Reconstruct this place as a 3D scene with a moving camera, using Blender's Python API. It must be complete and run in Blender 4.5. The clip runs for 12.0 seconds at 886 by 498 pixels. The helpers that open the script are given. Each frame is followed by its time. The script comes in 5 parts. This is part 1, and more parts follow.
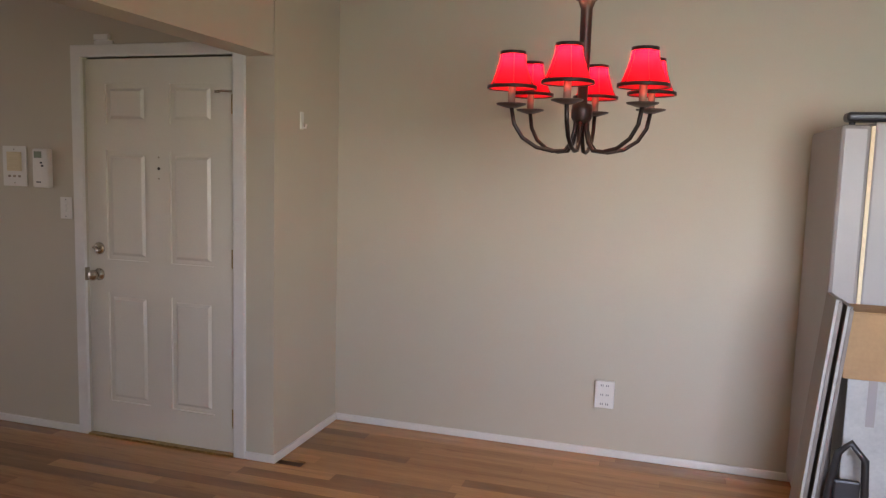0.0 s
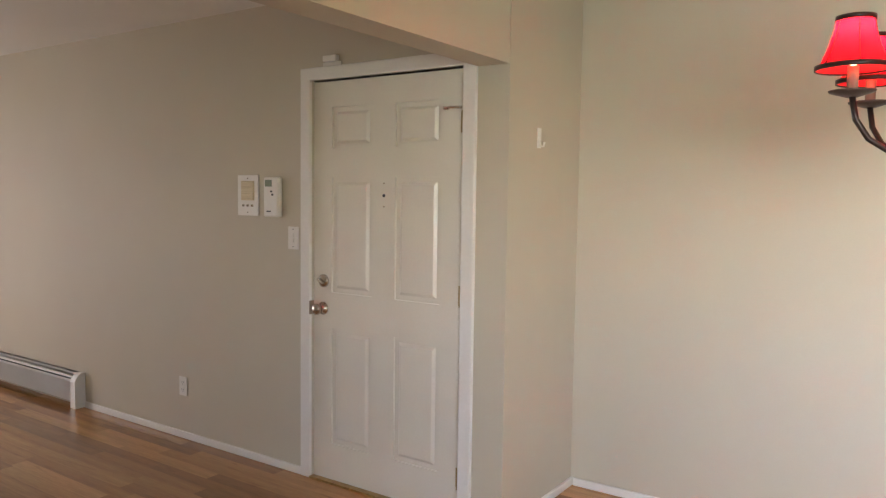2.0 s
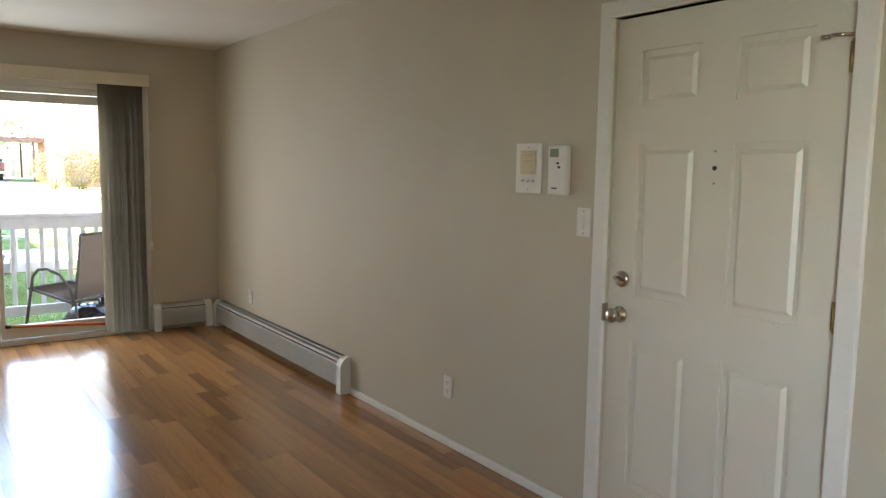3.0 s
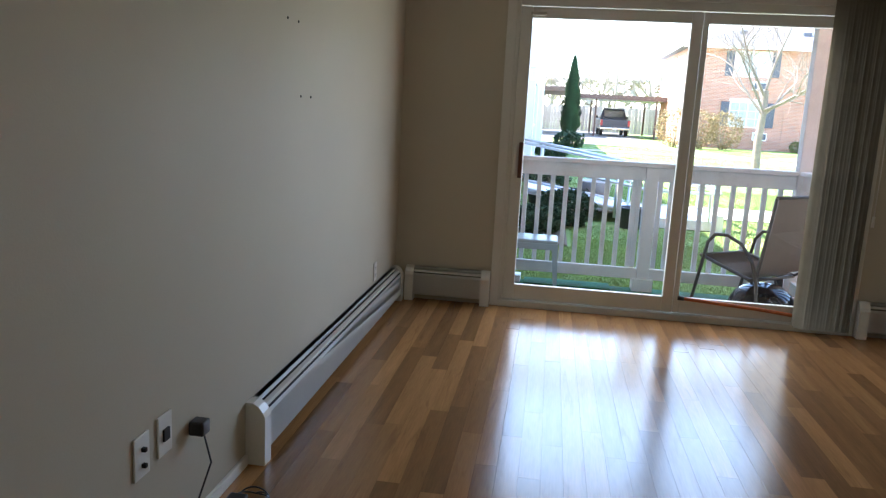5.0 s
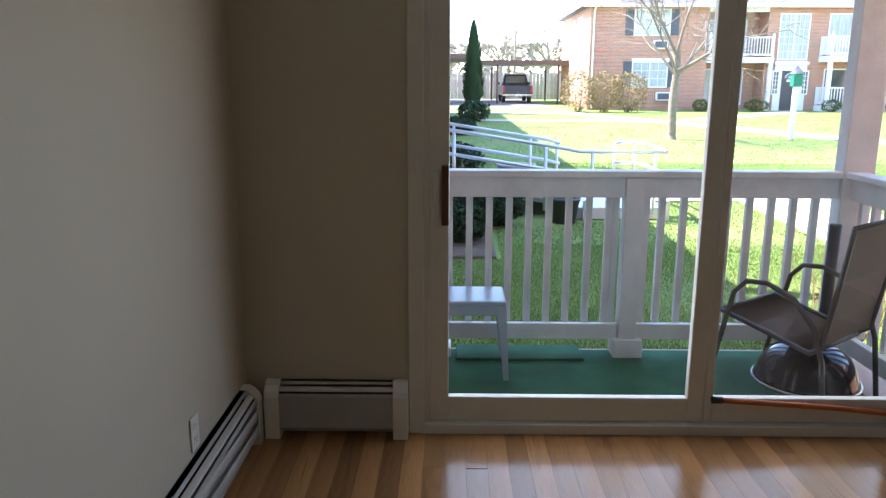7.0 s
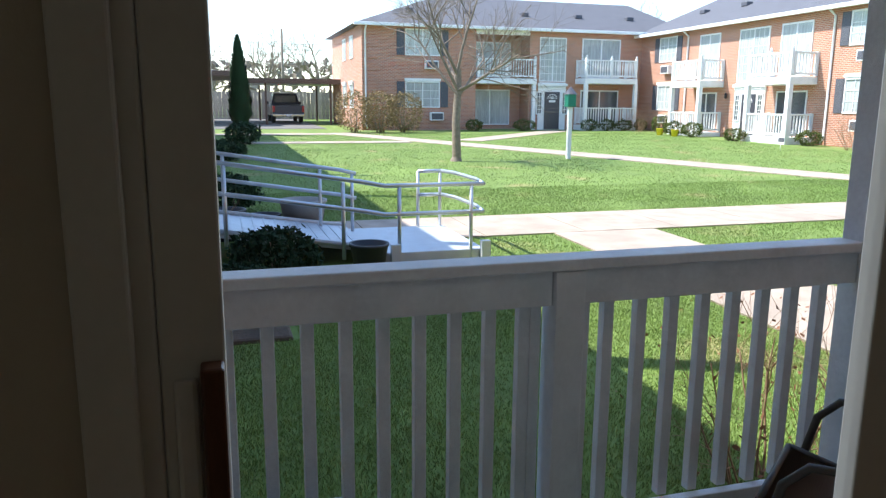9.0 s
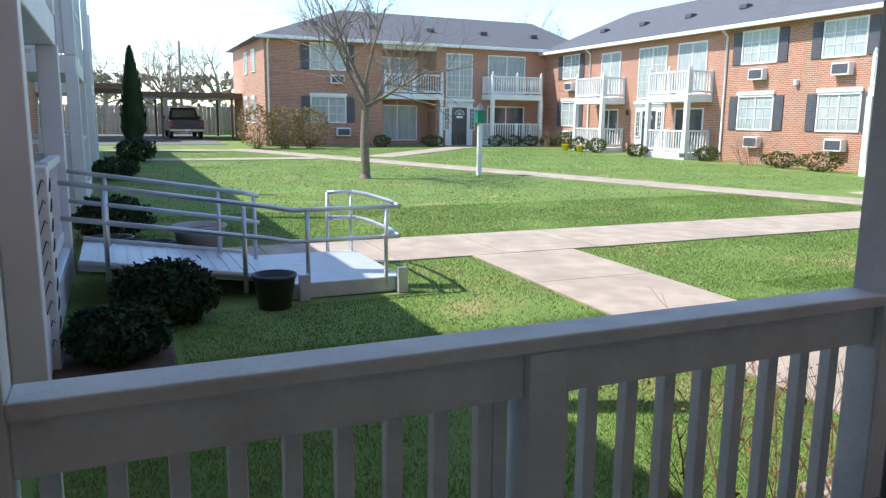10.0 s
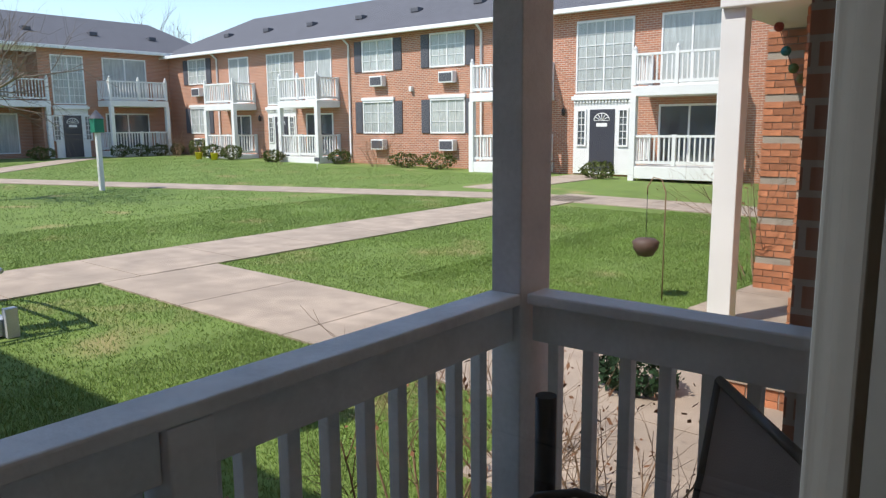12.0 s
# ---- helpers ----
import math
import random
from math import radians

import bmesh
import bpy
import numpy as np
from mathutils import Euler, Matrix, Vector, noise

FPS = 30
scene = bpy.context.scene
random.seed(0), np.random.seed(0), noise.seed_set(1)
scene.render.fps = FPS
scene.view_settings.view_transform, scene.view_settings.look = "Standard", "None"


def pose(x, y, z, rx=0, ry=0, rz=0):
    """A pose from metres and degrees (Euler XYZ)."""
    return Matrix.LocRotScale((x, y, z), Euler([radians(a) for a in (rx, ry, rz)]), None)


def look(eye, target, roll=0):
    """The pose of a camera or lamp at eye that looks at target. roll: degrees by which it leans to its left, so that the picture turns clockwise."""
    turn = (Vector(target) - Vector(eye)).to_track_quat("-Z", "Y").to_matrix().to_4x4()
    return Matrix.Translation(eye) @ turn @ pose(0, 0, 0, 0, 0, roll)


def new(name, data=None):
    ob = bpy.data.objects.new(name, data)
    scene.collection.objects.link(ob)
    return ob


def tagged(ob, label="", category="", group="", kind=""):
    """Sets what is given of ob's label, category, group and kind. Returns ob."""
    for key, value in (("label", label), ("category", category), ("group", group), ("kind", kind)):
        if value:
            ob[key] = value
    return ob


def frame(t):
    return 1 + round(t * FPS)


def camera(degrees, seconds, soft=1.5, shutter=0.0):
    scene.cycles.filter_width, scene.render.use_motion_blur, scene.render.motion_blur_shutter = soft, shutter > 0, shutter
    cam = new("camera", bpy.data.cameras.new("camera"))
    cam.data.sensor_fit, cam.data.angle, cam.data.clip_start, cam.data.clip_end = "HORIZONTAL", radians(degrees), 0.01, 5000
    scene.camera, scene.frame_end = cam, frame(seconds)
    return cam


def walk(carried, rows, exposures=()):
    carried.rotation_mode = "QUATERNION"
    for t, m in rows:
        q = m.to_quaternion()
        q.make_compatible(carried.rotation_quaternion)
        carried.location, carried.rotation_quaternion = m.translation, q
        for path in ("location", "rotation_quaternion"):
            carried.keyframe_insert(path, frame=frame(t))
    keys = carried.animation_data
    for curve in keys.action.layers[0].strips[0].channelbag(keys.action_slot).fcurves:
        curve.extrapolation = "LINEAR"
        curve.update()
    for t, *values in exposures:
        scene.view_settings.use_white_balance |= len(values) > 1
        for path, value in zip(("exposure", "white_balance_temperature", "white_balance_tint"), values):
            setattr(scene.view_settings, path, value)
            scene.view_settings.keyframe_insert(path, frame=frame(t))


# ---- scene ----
cam = camera(61.7, 12.0, 1.3)
PATH = [
    (0, (3.008, -3.23, 1.51), (2.421, -1.33, 1.296), 1.6),
    (0.5, (3.016, -3.236, 1.565), (2.537, -1.297, 1.458), 1.1),
    (1, (2.993, -3.196, 1.579), (2.423, -1.281, 1.502), 0.7),
    (1.5, (2.889, -2.981, 1.541), (2.036, -1.174, 1.443), 0.8),
    (2, (2.68, -2.748, 1.482), (1.558, -1.099, 1.335), 0.8),
    (2.5, (2.381, -2.488, 1.483), (1.006, -1.049, 1.281), 0.7),
    (3, (2.006, -2.239, 1.462), (0.389, -1.082, 1.242), 0.9),
    (3.5, (1.608, -2.066, 1.464), (-0.215, -1.286, 1.2), 1.4),
    (3.7, (1.448, -2.049, 1.47), (-0.44, -1.454, 1.185), 1.5),
    (5.3, (0.091, -2.665, 1.281), (-1.839, -3.012, 0.888), 2.2),
    (5.5, (-0.069, -2.616, 1.327), (-1.992, -2.979, 0.916), 1.4),
    (6, (-0.666, -2.648, 1.414), (-2.592, -2.943, 0.963), 1.1),
    (6.5, (-1.246, -2.74, 1.399), (-3.19, -2.901, 0.959), 0.4),
    (7, (-1.781, -2.78, 1.427), (-3.733, -2.802, 0.991), 0.2),
    (7.2, (-1.982, -2.76, 1.351), (-3.945, -2.749, 0.969), 0.2),
    (8.8, (-3.62, -2.79, 1.40), (-5.509, -2.269, 1.002), 0.6),
    (9, (-3.765, -2.785, 1.423), (-5.644, -2.218, 1.04), 0.4),
    (9.5, (-4.06, -2.755, 1.452), (-5.912, -2.087, 1.097), 0.6),
    (10, (-4.365, -2.654, 1.441), (-6.166, -1.854, 1.099), 0.6),
    (10.5, (-4.522, -2.617, 1.452), (-6.24, -1.651, 1.112), 0.9),
    (11, (-4.565, -2.575, 1.455), (-6.18, -1.446, 1.113), 0.7),
    (11.5, (-4.56, -2.544, 1.464), (-6.035, -1.235, 1.131), 0.2),
    (12, (-4.55, -2.503, 1.463), (-5.788, -0.966, 1.136), -0.5),
]
EXPOSURES = [(0.0, 3.97, 6900, 26), (1.0, 4.05, 6900, 23), (2.5, 4.95, 7100, 16), (3.0, 4.6, 6600, 8), (3.3, 3.7, 5900, 3), (3.5, 3.15, 5600, 0), (3.7, 2.95, 5600, 0), (5.3, 3.8, 6200, 11), (6.0, 3.6, 6200, 12), (7.2, 3.0, 6200, 12), (8.8, 1.8, 6200, 8), (9.5, 1.42, 6200, 7), (10.5, 1.05, 6200, 7), (12.0, 0.75, 6500, 9)]
walk(cam, [(t, look(eye, to, roll)) for t, eye, to, roll in PATH], EXPOSURES)

# ---- world, sun, large lights ----
world = bpy.data.worlds.new("world")
scene.world = world
world.use_nodes = True
wn = world.node_tree
sky = wn.nodes.new("ShaderNodeTexSky")
sky.sky_type, sky.sun_disc = "NISHITA", False
SUN_WAY = Vector((0.30, 0.72, -1.0))
sky.sun_elevation = math.atan2(1.0, math.hypot(0.30, 0.72))
sky.sun_rotation = math.atan2(-0.30, -0.72)
sky.air_density, sky.dust_density, sky.ozone_density = 1.0, 0.25, 1.5
wn.links.new(sky.outputs["Color"], wn.nodes["Background"].inputs["Color"])
wn.nodes["Background"].inputs["Strength"].default_value = 0.14
sun = bpy.data.lights.new("sun", "SUN")
sun.energy, sun.angle, sun.color = 3.1, radians(0.5), (1.0, 0.95, 0.87)
new("sun", sun).matrix_world = look((0, 0, 30), Vector((0, 0, 30)) + SUN_WAY)
sky_lamp = bpy.data.lights.new("window_light", "AREA")
sky_lamp.shape, sky_lamp.size, sky_lamp.size_y, sky_lamp.energy, sky_lamp.color = "RECTANGLE", 2.2, 1.85, 2.1, (0.86, 0.93, 1.0)
new("window_light", sky_lamp).matrix_world = look((-4.83, -1.78, 1.1), (0, -1.78, 1.0))
east_lamp = bpy.data.lights.new("window_light", "AREA")
east_lamp.spread = radians(95)
east_lamp.shape, east_lamp.size, east_lamp.size_y, east_lamp.energy, east_lamp.color = "RECTANGLE", 1.3, 1.0, 1.7, (0.70, 0.85, 1.0)
new("window_light", east_lamp).matrix_world = look((4.05, -3.70, 1.52), (3.3, 0.7, 0.55))


# ---- materials ----
def mat(name, color, rough=0.6, metal=0.0, vary=0.12, scale=6.0, bump=0.1, bscale=60.0, random_per="", spec=0.5, stretch=(1, 1, 1), lo_hi=(0.72, 1.22)):
    m = bpy.data.materials.new(name)
    m.use_nodes = True
    n, l = m.node_tree.nodes, m.node_tree.links
    p = n["Principled BSDF"]
    p.inputs["Roughness"].default_value, p.inputs["Metallic"].default_value = rough, metal
    p.inputs["Specular IOR Level"].default_value = spec
    co, mp = n.new("ShaderNodeTexCoord"), n.new("ShaderNodeMapping")
    l.new(co.outputs["Object"], mp.inputs["Vector"])
    mp.inputs["Scale"].default_value = stretch
    big, fine = n.new("ShaderNodeTexNoise"), n.new("ShaderNodeTexNoise")
    for t, s, d in ((big, scale, 3), (fine, bscale, 4)):
        l.new(mp.outputs[0], t.inputs["Vector"])
        t.inputs["Scale"].default_value, t.inputs["Detail"].default_value = s, d
    add = n.new("ShaderNodeMath")
    add.operation = "MULTIPLY_ADD"
    l.new(fine.outputs["Fac"], add.inputs[0])
    add.inputs[1].default_value = 0.5
    l.new(big.outputs["Fac"], add.inputs[2])
    ramp = n.new("ShaderNodeMapRange")
    l.new(add.outputs[0], ramp.inputs["Value"])
    ramp.inputs["From Min"].default_value, ramp.inputs["From Max"].default_value = 0.45, 1.05
    ramp.inputs["To Min"].default_value, ramp.inputs["To Max"].default_value = 1 - vary, 1 + vary
    tone = n.new("ShaderNodeVectorMath")
    tone.operation = "SCALE"
    tone.inputs[0].default_value = color
    l.new(ramp.outputs[0], tone.inputs["Scale"])
    out = tone.outputs[0]
    if random_per:
        if random_per == "object":
            src = n.new("ShaderNodeObjectInfo").outputs["Random"]
        else:
            src = n.new("ShaderNodeNewGeometry").outputs["Random Per Island"]
        rr = n.new("ShaderNodeMapRange")
        l.new(src, rr.inputs["Value"])
        rr.inputs["To Min"].default_value, rr.inputs["To Max"].default_value = lo_hi
        t2 = n.new("ShaderNodeVectorMath")
        t2.operation = "SCALE"
        l.new(out, t2.inputs[0])
        l.new(rr.outputs[0], t2.inputs["Scale"])
        out = t2.outputs[0]
    l.new(out, p.inputs["Base Color"])
    if bump:
        b = n.new("ShaderNodeBump")
        b.inputs["Strength"].default_value, b.inputs["Distance"].default_value = bump, 0.01
        l.new(fine.outputs["Fac"], b.inputs["Height"])
        l.new(b.outputs[0], p.inputs["Normal"])
    return m


def mix_mat(name, c1, c2, scale, lo, hi, rough=0.8, bump=0.3, bscale=40.0):
    """Two colours blended by a noise with a threshold."""
    m = mat(name, c1, rough, vary=0.25, scale=scale * 3, bump=bump, bscale=bscale)
    n, l = m.node_tree.nodes, m.node_tree.links
    p = n["Principled BSDF"]
    old = p.inputs["Base Color"].links[0].from_socket
    t = n.new("ShaderNodeTexNoise")
    t.inputs["Scale"].default_value, t.inputs["Detail"].default_value = scale, 5
    co = n.new("ShaderNodeTexCoord")
    l.new(co.outputs["Object"], t.inputs["Vector"])
    r = n.new("ShaderNodeMapRange")
    r.inputs["From Min"].default_value, r.inputs["From Max"].default_value = lo, hi
    l.new(t.outputs["Fac"], r.inputs["Value"])
    mx = n.new("ShaderNodeMix")
    mx.data_type = "RGBA"
    l.new(r.outputs[0], mx.inputs["Factor"])
    l.new(old, mx.inputs["A"])
    mx.inputs["B"].default_value = (*c2, 1)
    l.new(mx.outputs["Result"], p.inputs["Base Color"])
    return m


def wood_floor(name, random_per):
    m = mat(name, (0.43, 0.215, 0.085), 0.27, vary=0.28, scale=2.2, bump=0.04, bscale=22, random_per=random_per, stretch=(0.55, 7, 1), spec=0.62, lo_hi=(0.58, 1.22))
    n, l = m.node_tree.nodes, m.node_tree.links
    p = n["Principled BSDF"]
    # dark knots and streaks
    t = n.new("ShaderNodeTexNoise")
    mp = n.new("ShaderNodeMapping")
    co = n.new("ShaderNodeNewGeometry")
    mp.inputs["Scale"].default_value = (1.3, 14, 1)
    l.new(co.outputs["Position"], mp.inputs["Vector"])
    l.new(mp.outputs[0], t.inputs["Vector"])
    t.inputs["Scale"].default_value, t.inputs["Detail"].default_value, t.inputs["Distortion"].default_value = 1.6, 6, 1.2
    r = n.new("ShaderNodeMapRange")
    r.inputs["From Min"].default_value, r.inputs["From Max"].default_value = 0.6, 0.75
    r.inputs["To Max"].default_value = 0.55
    l.new(t.outputs["Fac"], r.inputs["Value"])
    mx = n.new("ShaderNodeMix")
    mx.data_type = "RGBA"
    old = p.inputs["Base Color"].links[0].from_socket
    l.new(r.outputs[0], mx.inputs["Factor"])
    l.new(old, mx.inputs["A"])
    mx.inputs["B"].default_value = (0.17, 0.075, 0.03, 1)
    l.new(mx.outputs["Result"], p.inputs["Base Color"])
    # uneven gloss
    r2 = n.new("ShaderNodeMapRange")
    r2.inputs["To Min"].default_value, r2.inputs["To Max"].default_value = 0.10, 0.26
    l.new(t.outputs["Fac"], r2.inputs["Value"])
    l.new(r2.outputs[0], p.inputs["Roughness"])
    return m


def brick_mat(name, c1, c2, mortar):
    """Courses along the wall: object x or y along, z up."""
    m = mat(name, c1, 0.85, vary=0.15, scale=1.5, bump=0.2, bscale=60)
    n, l = m.node_tree.nodes, m.node_tree.links
    p = n["Principled BSDF"]
    g, sep, cb, a = n.new("ShaderNodeNewGeometry"), n.new("ShaderNodeSeparateXYZ"), n.new("ShaderNodeCombineXYZ"), n.new("ShaderNodeMath")
    l.new(g.outputs["Position"], sep.inputs[0])
    l.new(sep.outputs["X"], a.inputs[0])
    l.new(sep.outputs["Y"], a.inputs[1])
    l.new(a.outputs[0], cb.inputs["X"])
    l.new(sep.outputs["Z"], cb.inputs["Y"])
    b = n.new("ShaderNodeTexBrick")
    l.new(cb.outputs[0], b.inputs["Vector"])
    b.inputs["Scale"].default_value = 1.0
    b.inputs["Brick Width"].default_value, b.inputs["Row Height"].default_value = 0.21, 0.072
    b.inputs["Mortar Size"].default_value = 0.009
    b.inputs["Color1"].default_value, b.inputs["Color2"].default_value, b.inputs["Mortar"].default_value = (*c1, 1), (*c2, 1), (*mortar, 1)
    mul = n.new("ShaderNodeMix")
    mul.data_type, mul.blend_type = "RGBA", "MULTIPLY"
    mul.inputs["Factor"].default_value = 0.55
    old = p.inputs["Base Color"].links[0].from_socket
    l.new(b.outputs["Color"], mul.inputs["A"])
    sc = n.new("ShaderNodeVectorMath")
    sc.operation = "SCALE"
    sc.inputs["Scale"].default_value = 2.2
    l.new(old, sc.inputs[0])
    l.new(sc.outputs[0], mul.inputs["B"])
    l.new(b.outputs["Color"], p.inputs["Base Color"])
    bp = n.new("ShaderNodeBump")
    bp.inputs["Strength"].default_value, bp.inputs["Distance"].default_value = 0.5, 0.01
    bp.invert = True
    l.new(b.outputs["Fac"], bp.inputs["Height"])
    l.new(bp.outputs[0], p.inputs["Normal"])
    return m


def glass_mat(name, rough=0.0, tint=(1, 1, 1), haze=0.0):
    m = bpy.data.materials.new(name)
    m.use_nodes = True
    n, l = m.node_tree.nodes, m.node_tree.links
    for x in list(n):
        n.remove(x)
    out, tr, gl, fr, mx = (n.new("ShaderNode" + k) for k in ("OutputMaterial", "BsdfTransparent", "BsdfGlossy", "LayerWeight", "MixShader"))
    tr.inputs["Color"].default_value = (*tint, 1)
    gl.inputs["Roughness"].default_value = rough
    pw, sc = n.new("ShaderNodeMath"), n.new("ShaderNodeMath")
    pw.operation, sc.operation = "POWER", "MULTIPLY_ADD"
    pw.inputs[1].default_value, sc.inputs[1].default_value, sc.inputs[2].default_value = 5.0, 0.5, 0.022
    l.new(fr.outputs["Facing"], pw.inputs[0])
    l.new(pw.outputs[0], sc.inputs[0])
    l.new(sc.outputs[0], mx.inputs[0])
    l.new(tr.outputs[0], mx.inputs[1])
    l.new(gl.outputs[0], mx.inputs[2])
    last = mx.outputs[0]
    if haze:
        df, m2, t = n.new("ShaderNodeBsdfDiffuse"), n.new("ShaderNodeMixShader"), n.new("ShaderNodeTexNoise")
        t.inputs["Scale"].default_value = 1.4
        r = n.new("ShaderNodeMapRange")
        r.inputs["From Min"].default_value, r.inputs["From Max"].default_value, r.inputs["To Max"].default_value = 0.4, 0.75, haze
        l.new(t.outputs["Fac"], r.inputs["Value"])
        l.new(r.outputs[0], m2.inputs[0])
        l.new(last, m2.inputs[1])
        l.new(df.outputs[0], m2.inputs[2])
        last = m2.outputs[0]
    l.new(last, out.inputs["Surface"])
    return m


def glow(name, color, strength):
    m = bpy.data.materials.new(name)
    m.use_nodes = True
    p = m.node_tree.nodes["Principled BSDF"]
    p.inputs["Base Color"].default_value = (*color, 1)
    p.inputs["Emission Color"].default_value = (*color, 1)
    p.inputs["Emission Strength"].default_value = strength
    return m


WALL = mat("wall_paint", (0.56, 0.50, 0.395), 0.62, vary=0.03, scale=2, bump=0.06, bscale=180)
CEIL = mat("ceiling_paint", (0.78, 0.74, 0.68), 0.8, vary=0.03, scale=2, bump=0.1, bscale=150)
WHITE = mat("white_trim", (0.78, 0.75, 0.70), 0.38, vary=0.05, scale=5, bump=0.03)
DOORW = mat("door_paint", (0.74, 0.68, 0.58), 0.35, vary=0.04, scale=3, bump=0.03, bscale=90)
VINYL = mat("door_vinyl", (0.74, 0.72, 0.66), 0.4, vary=0.05, scale=4, bump=0.02)
PLASTIC = mat("white_plastic", (0.78, 0.75, 0.69), 0.35, vary=0.03, bump=0.0)
IVORY = mat("ivory_plastic", (0.72, 0.60, 0.38), 0.4, vary=0.03, bump=0.0)
HEATER = mat("heater_enamel", (0.80, 0.78, 0.73), 0.35, vary=0.05, scale=4, bump=0.02)
# Holes and small dark fittings; also the painted shade inside the heater casings.
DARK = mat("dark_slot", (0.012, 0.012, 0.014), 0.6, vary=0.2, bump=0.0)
CHROME = mat("satin_nickel", (0.55, 0.50, 0.43), 0.22, 1.0, vary=0.1, bump=0.0)
BRASS = mat("aged_brass", (0.45, 0.32, 0.14), 0.35, 1.0, vary=0.25, scale=30, bump=0.05)
BRONZE = mat("dark_bronze", (0.028, 0.018, 0.014), 0.4, 0.5, vary=0.3, scale=20, bump=0.05)
WOODH = mat("dark_wood", (0.11, 0.04, 0.018), 0.4, vary=0.3, scale=8, bump=0.05, stretch=(6, 6, 1))
STICK = mat("varnished_wood", (0.50, 0.13, 0.035), 0.4, vary=0.2, scale=10, bump=0.03)
BLIND = mat("blind_fabric", (0.42, 0.37, 0.28), 0.8, vary=0.1, scale=8, bump=0.1, bscale=200)
VALANCE = mat("valance_vinyl", (0.66, 0.58, 0.44), 0.5, vary=0.06, bump=0.02)
FRIDGE = mat("fridge_enamel", (0.29, 0.265, 0.255), 0.4, vary=0.04, bump=0.03, bscale=200)
CARD = mat("brown_board", (0.36, 0.21, 0.10), 0.7, vary=0.15, bump=0.08)
BLACK = mat("black_plastic", (0.02, 0.02, 0.022), 0.4, vary=0.2, bump=0.02)
FLOOR = wood_floor("laminate_planks", "object")
FLOORJ = wood_floor("laminate_planks_joined", "island")
JOINT = mat("floor_joint", (0.10, 0.05, 0.025), 0.6, vary=0.2)
GLASS = glass_mat("door_glass")
# Pale diffuse patches mixed in to imitate the hazy reflection on the right pane.
HAZEGLASS = glass_mat("painted_haze_glass", haze=0.16)
RAILW = mat("painted_rail", (0.79, 0.80, 0.81), 0.6, vary=0.16, scale=5, bump=0.15, bscale=70)
CARPET = mat("green_carpet", (0.018, 0.13, 0.06), 0.95, vary=0.35, scale=5, bump=0.8, bscale=220)
CONC = mix_mat("concrete", (0.42, 0.335, 0.265), (0.33, 0.265, 0.21), 1.1, 0.45, 0.75, 0.85, 0.25, 90)
GRASS = mix_mat("lawn", (0.148, 0.215, 0.044), (0.32, 0.26, 0.11), 0.75, 0.58, 0.74, 0.95, 0.15, 45)
BLADE = mat("grass_blade", (0.158, 0.25, 0.047), 0.6, vary=0.3, scale=1.2, bump=0.0, random_per="island")
SOIL = mat("soil", (0.10, 0.07, 0.045), 0.95, vary=0.3, bump=0.8, bscale=30)
BRICK = brick_mat("brick_wall", (0.50, 0.19, 0.10), (0.34, 0.125, 0.07), (0.55, 0.46, 0.38))
BRICKP = mat("brick_piece", (0.50, 0.20, 0.10), 0.85, vary=0.3, scale=9, bump=0.4, bscale=80, random_per="object")
MORTAR = mat("mortar", (0.40, 0.35, 0.29), 0.95, vary=0.15, bump=0.4)
ROOF = mat("shingles", (0.11, 0.11, 0.125), 0.9, vary=0.22, scale=3, bump=0.6, bscale=14)
EXTW = mat("exterior_white", (0.78, 0.78, 0.77), 0.5, vary=0.06, scale=3, bump=0.05)
SHUT = mat("shutter_paint", (0.085, 0.085, 0.10), 0.6, vary=0.15, bump=0.1)
DOORD = mat("dark_door", (0.05, 0.05, 0.065), 0.4, vary=0.1)
FARGLASS = mat("far_window_glass", (0.10, 0.115, 0.125), 0.08, vary=0.5, scale=0.9, bump=0.0, spec=0.8)
CURTAINW = mat("window_drape", (0.42, 0.45, 0.44), 0.7, vary=0.3, scale=3, bump=0.1, stretch=(4, 4, 0.4))
ALU = mat("galvanised_tube", (0.60, 0.63, 0.66), 0.35, 0.7, vary=0.12, bump=0.05)
TREAD = mat("aluminium_tread", (0.58, 0.60, 0.62), 0.5, 0.4, vary=0.12, bump=0.3)
BARK = mat("bark", (0.24, 0.19, 0.15), 0.9, vary=0.3, scale=10, bump=0.7, bscale=40)
TWIG = mat("bare_twig", (0.27, 0.17, 0.105), 0.9, vary=0.3, bump=0.1)
EVERG = mat("evergreen", (0.022, 0.05, 0.022), 0.75, vary=0.4, scale=3, bump=0.0, random_per="island", spec=0.15)
BOX = mat("boxwood", (0.08, 0.10, 0.025), 0.75, vary=0.4, scale=3, bump=0.0, random_per="island", spec=0.15)
TAN = mat("dry_hedge", (0.25, 0.185, 0.09), 0.85, vary=0.3, scale=3, bump=0.0, random_per="island", spec=0.15)
POT = mat("dark_pot", (0.035, 0.04, 0.05), 0.5, vary=0.2)
POTG = mat("grey_pot", (0.40, 0.39, 0.37), 0.7, vary=0.2)
STOOLM = mat("pale_blue_plastic", (0.33, 0.40, 0.45), 0.35, vary=0.06, bump=0.02)
SLING = mat("tan_sling", (0.50, 0.41, 0.35), 0.8, vary=0.1, scale=8, bump=0.4, bscale=260)
CHAIRM = mat("grey_brown_tube", (0.075, 0.065, 0.06), 0.45, 0.4, vary=0.15, bump=0.02)
ENAMEL = mat("black_enamel", (0.012, 0.014, 0.02), 0.12, vary=0.2, bump=0.02)
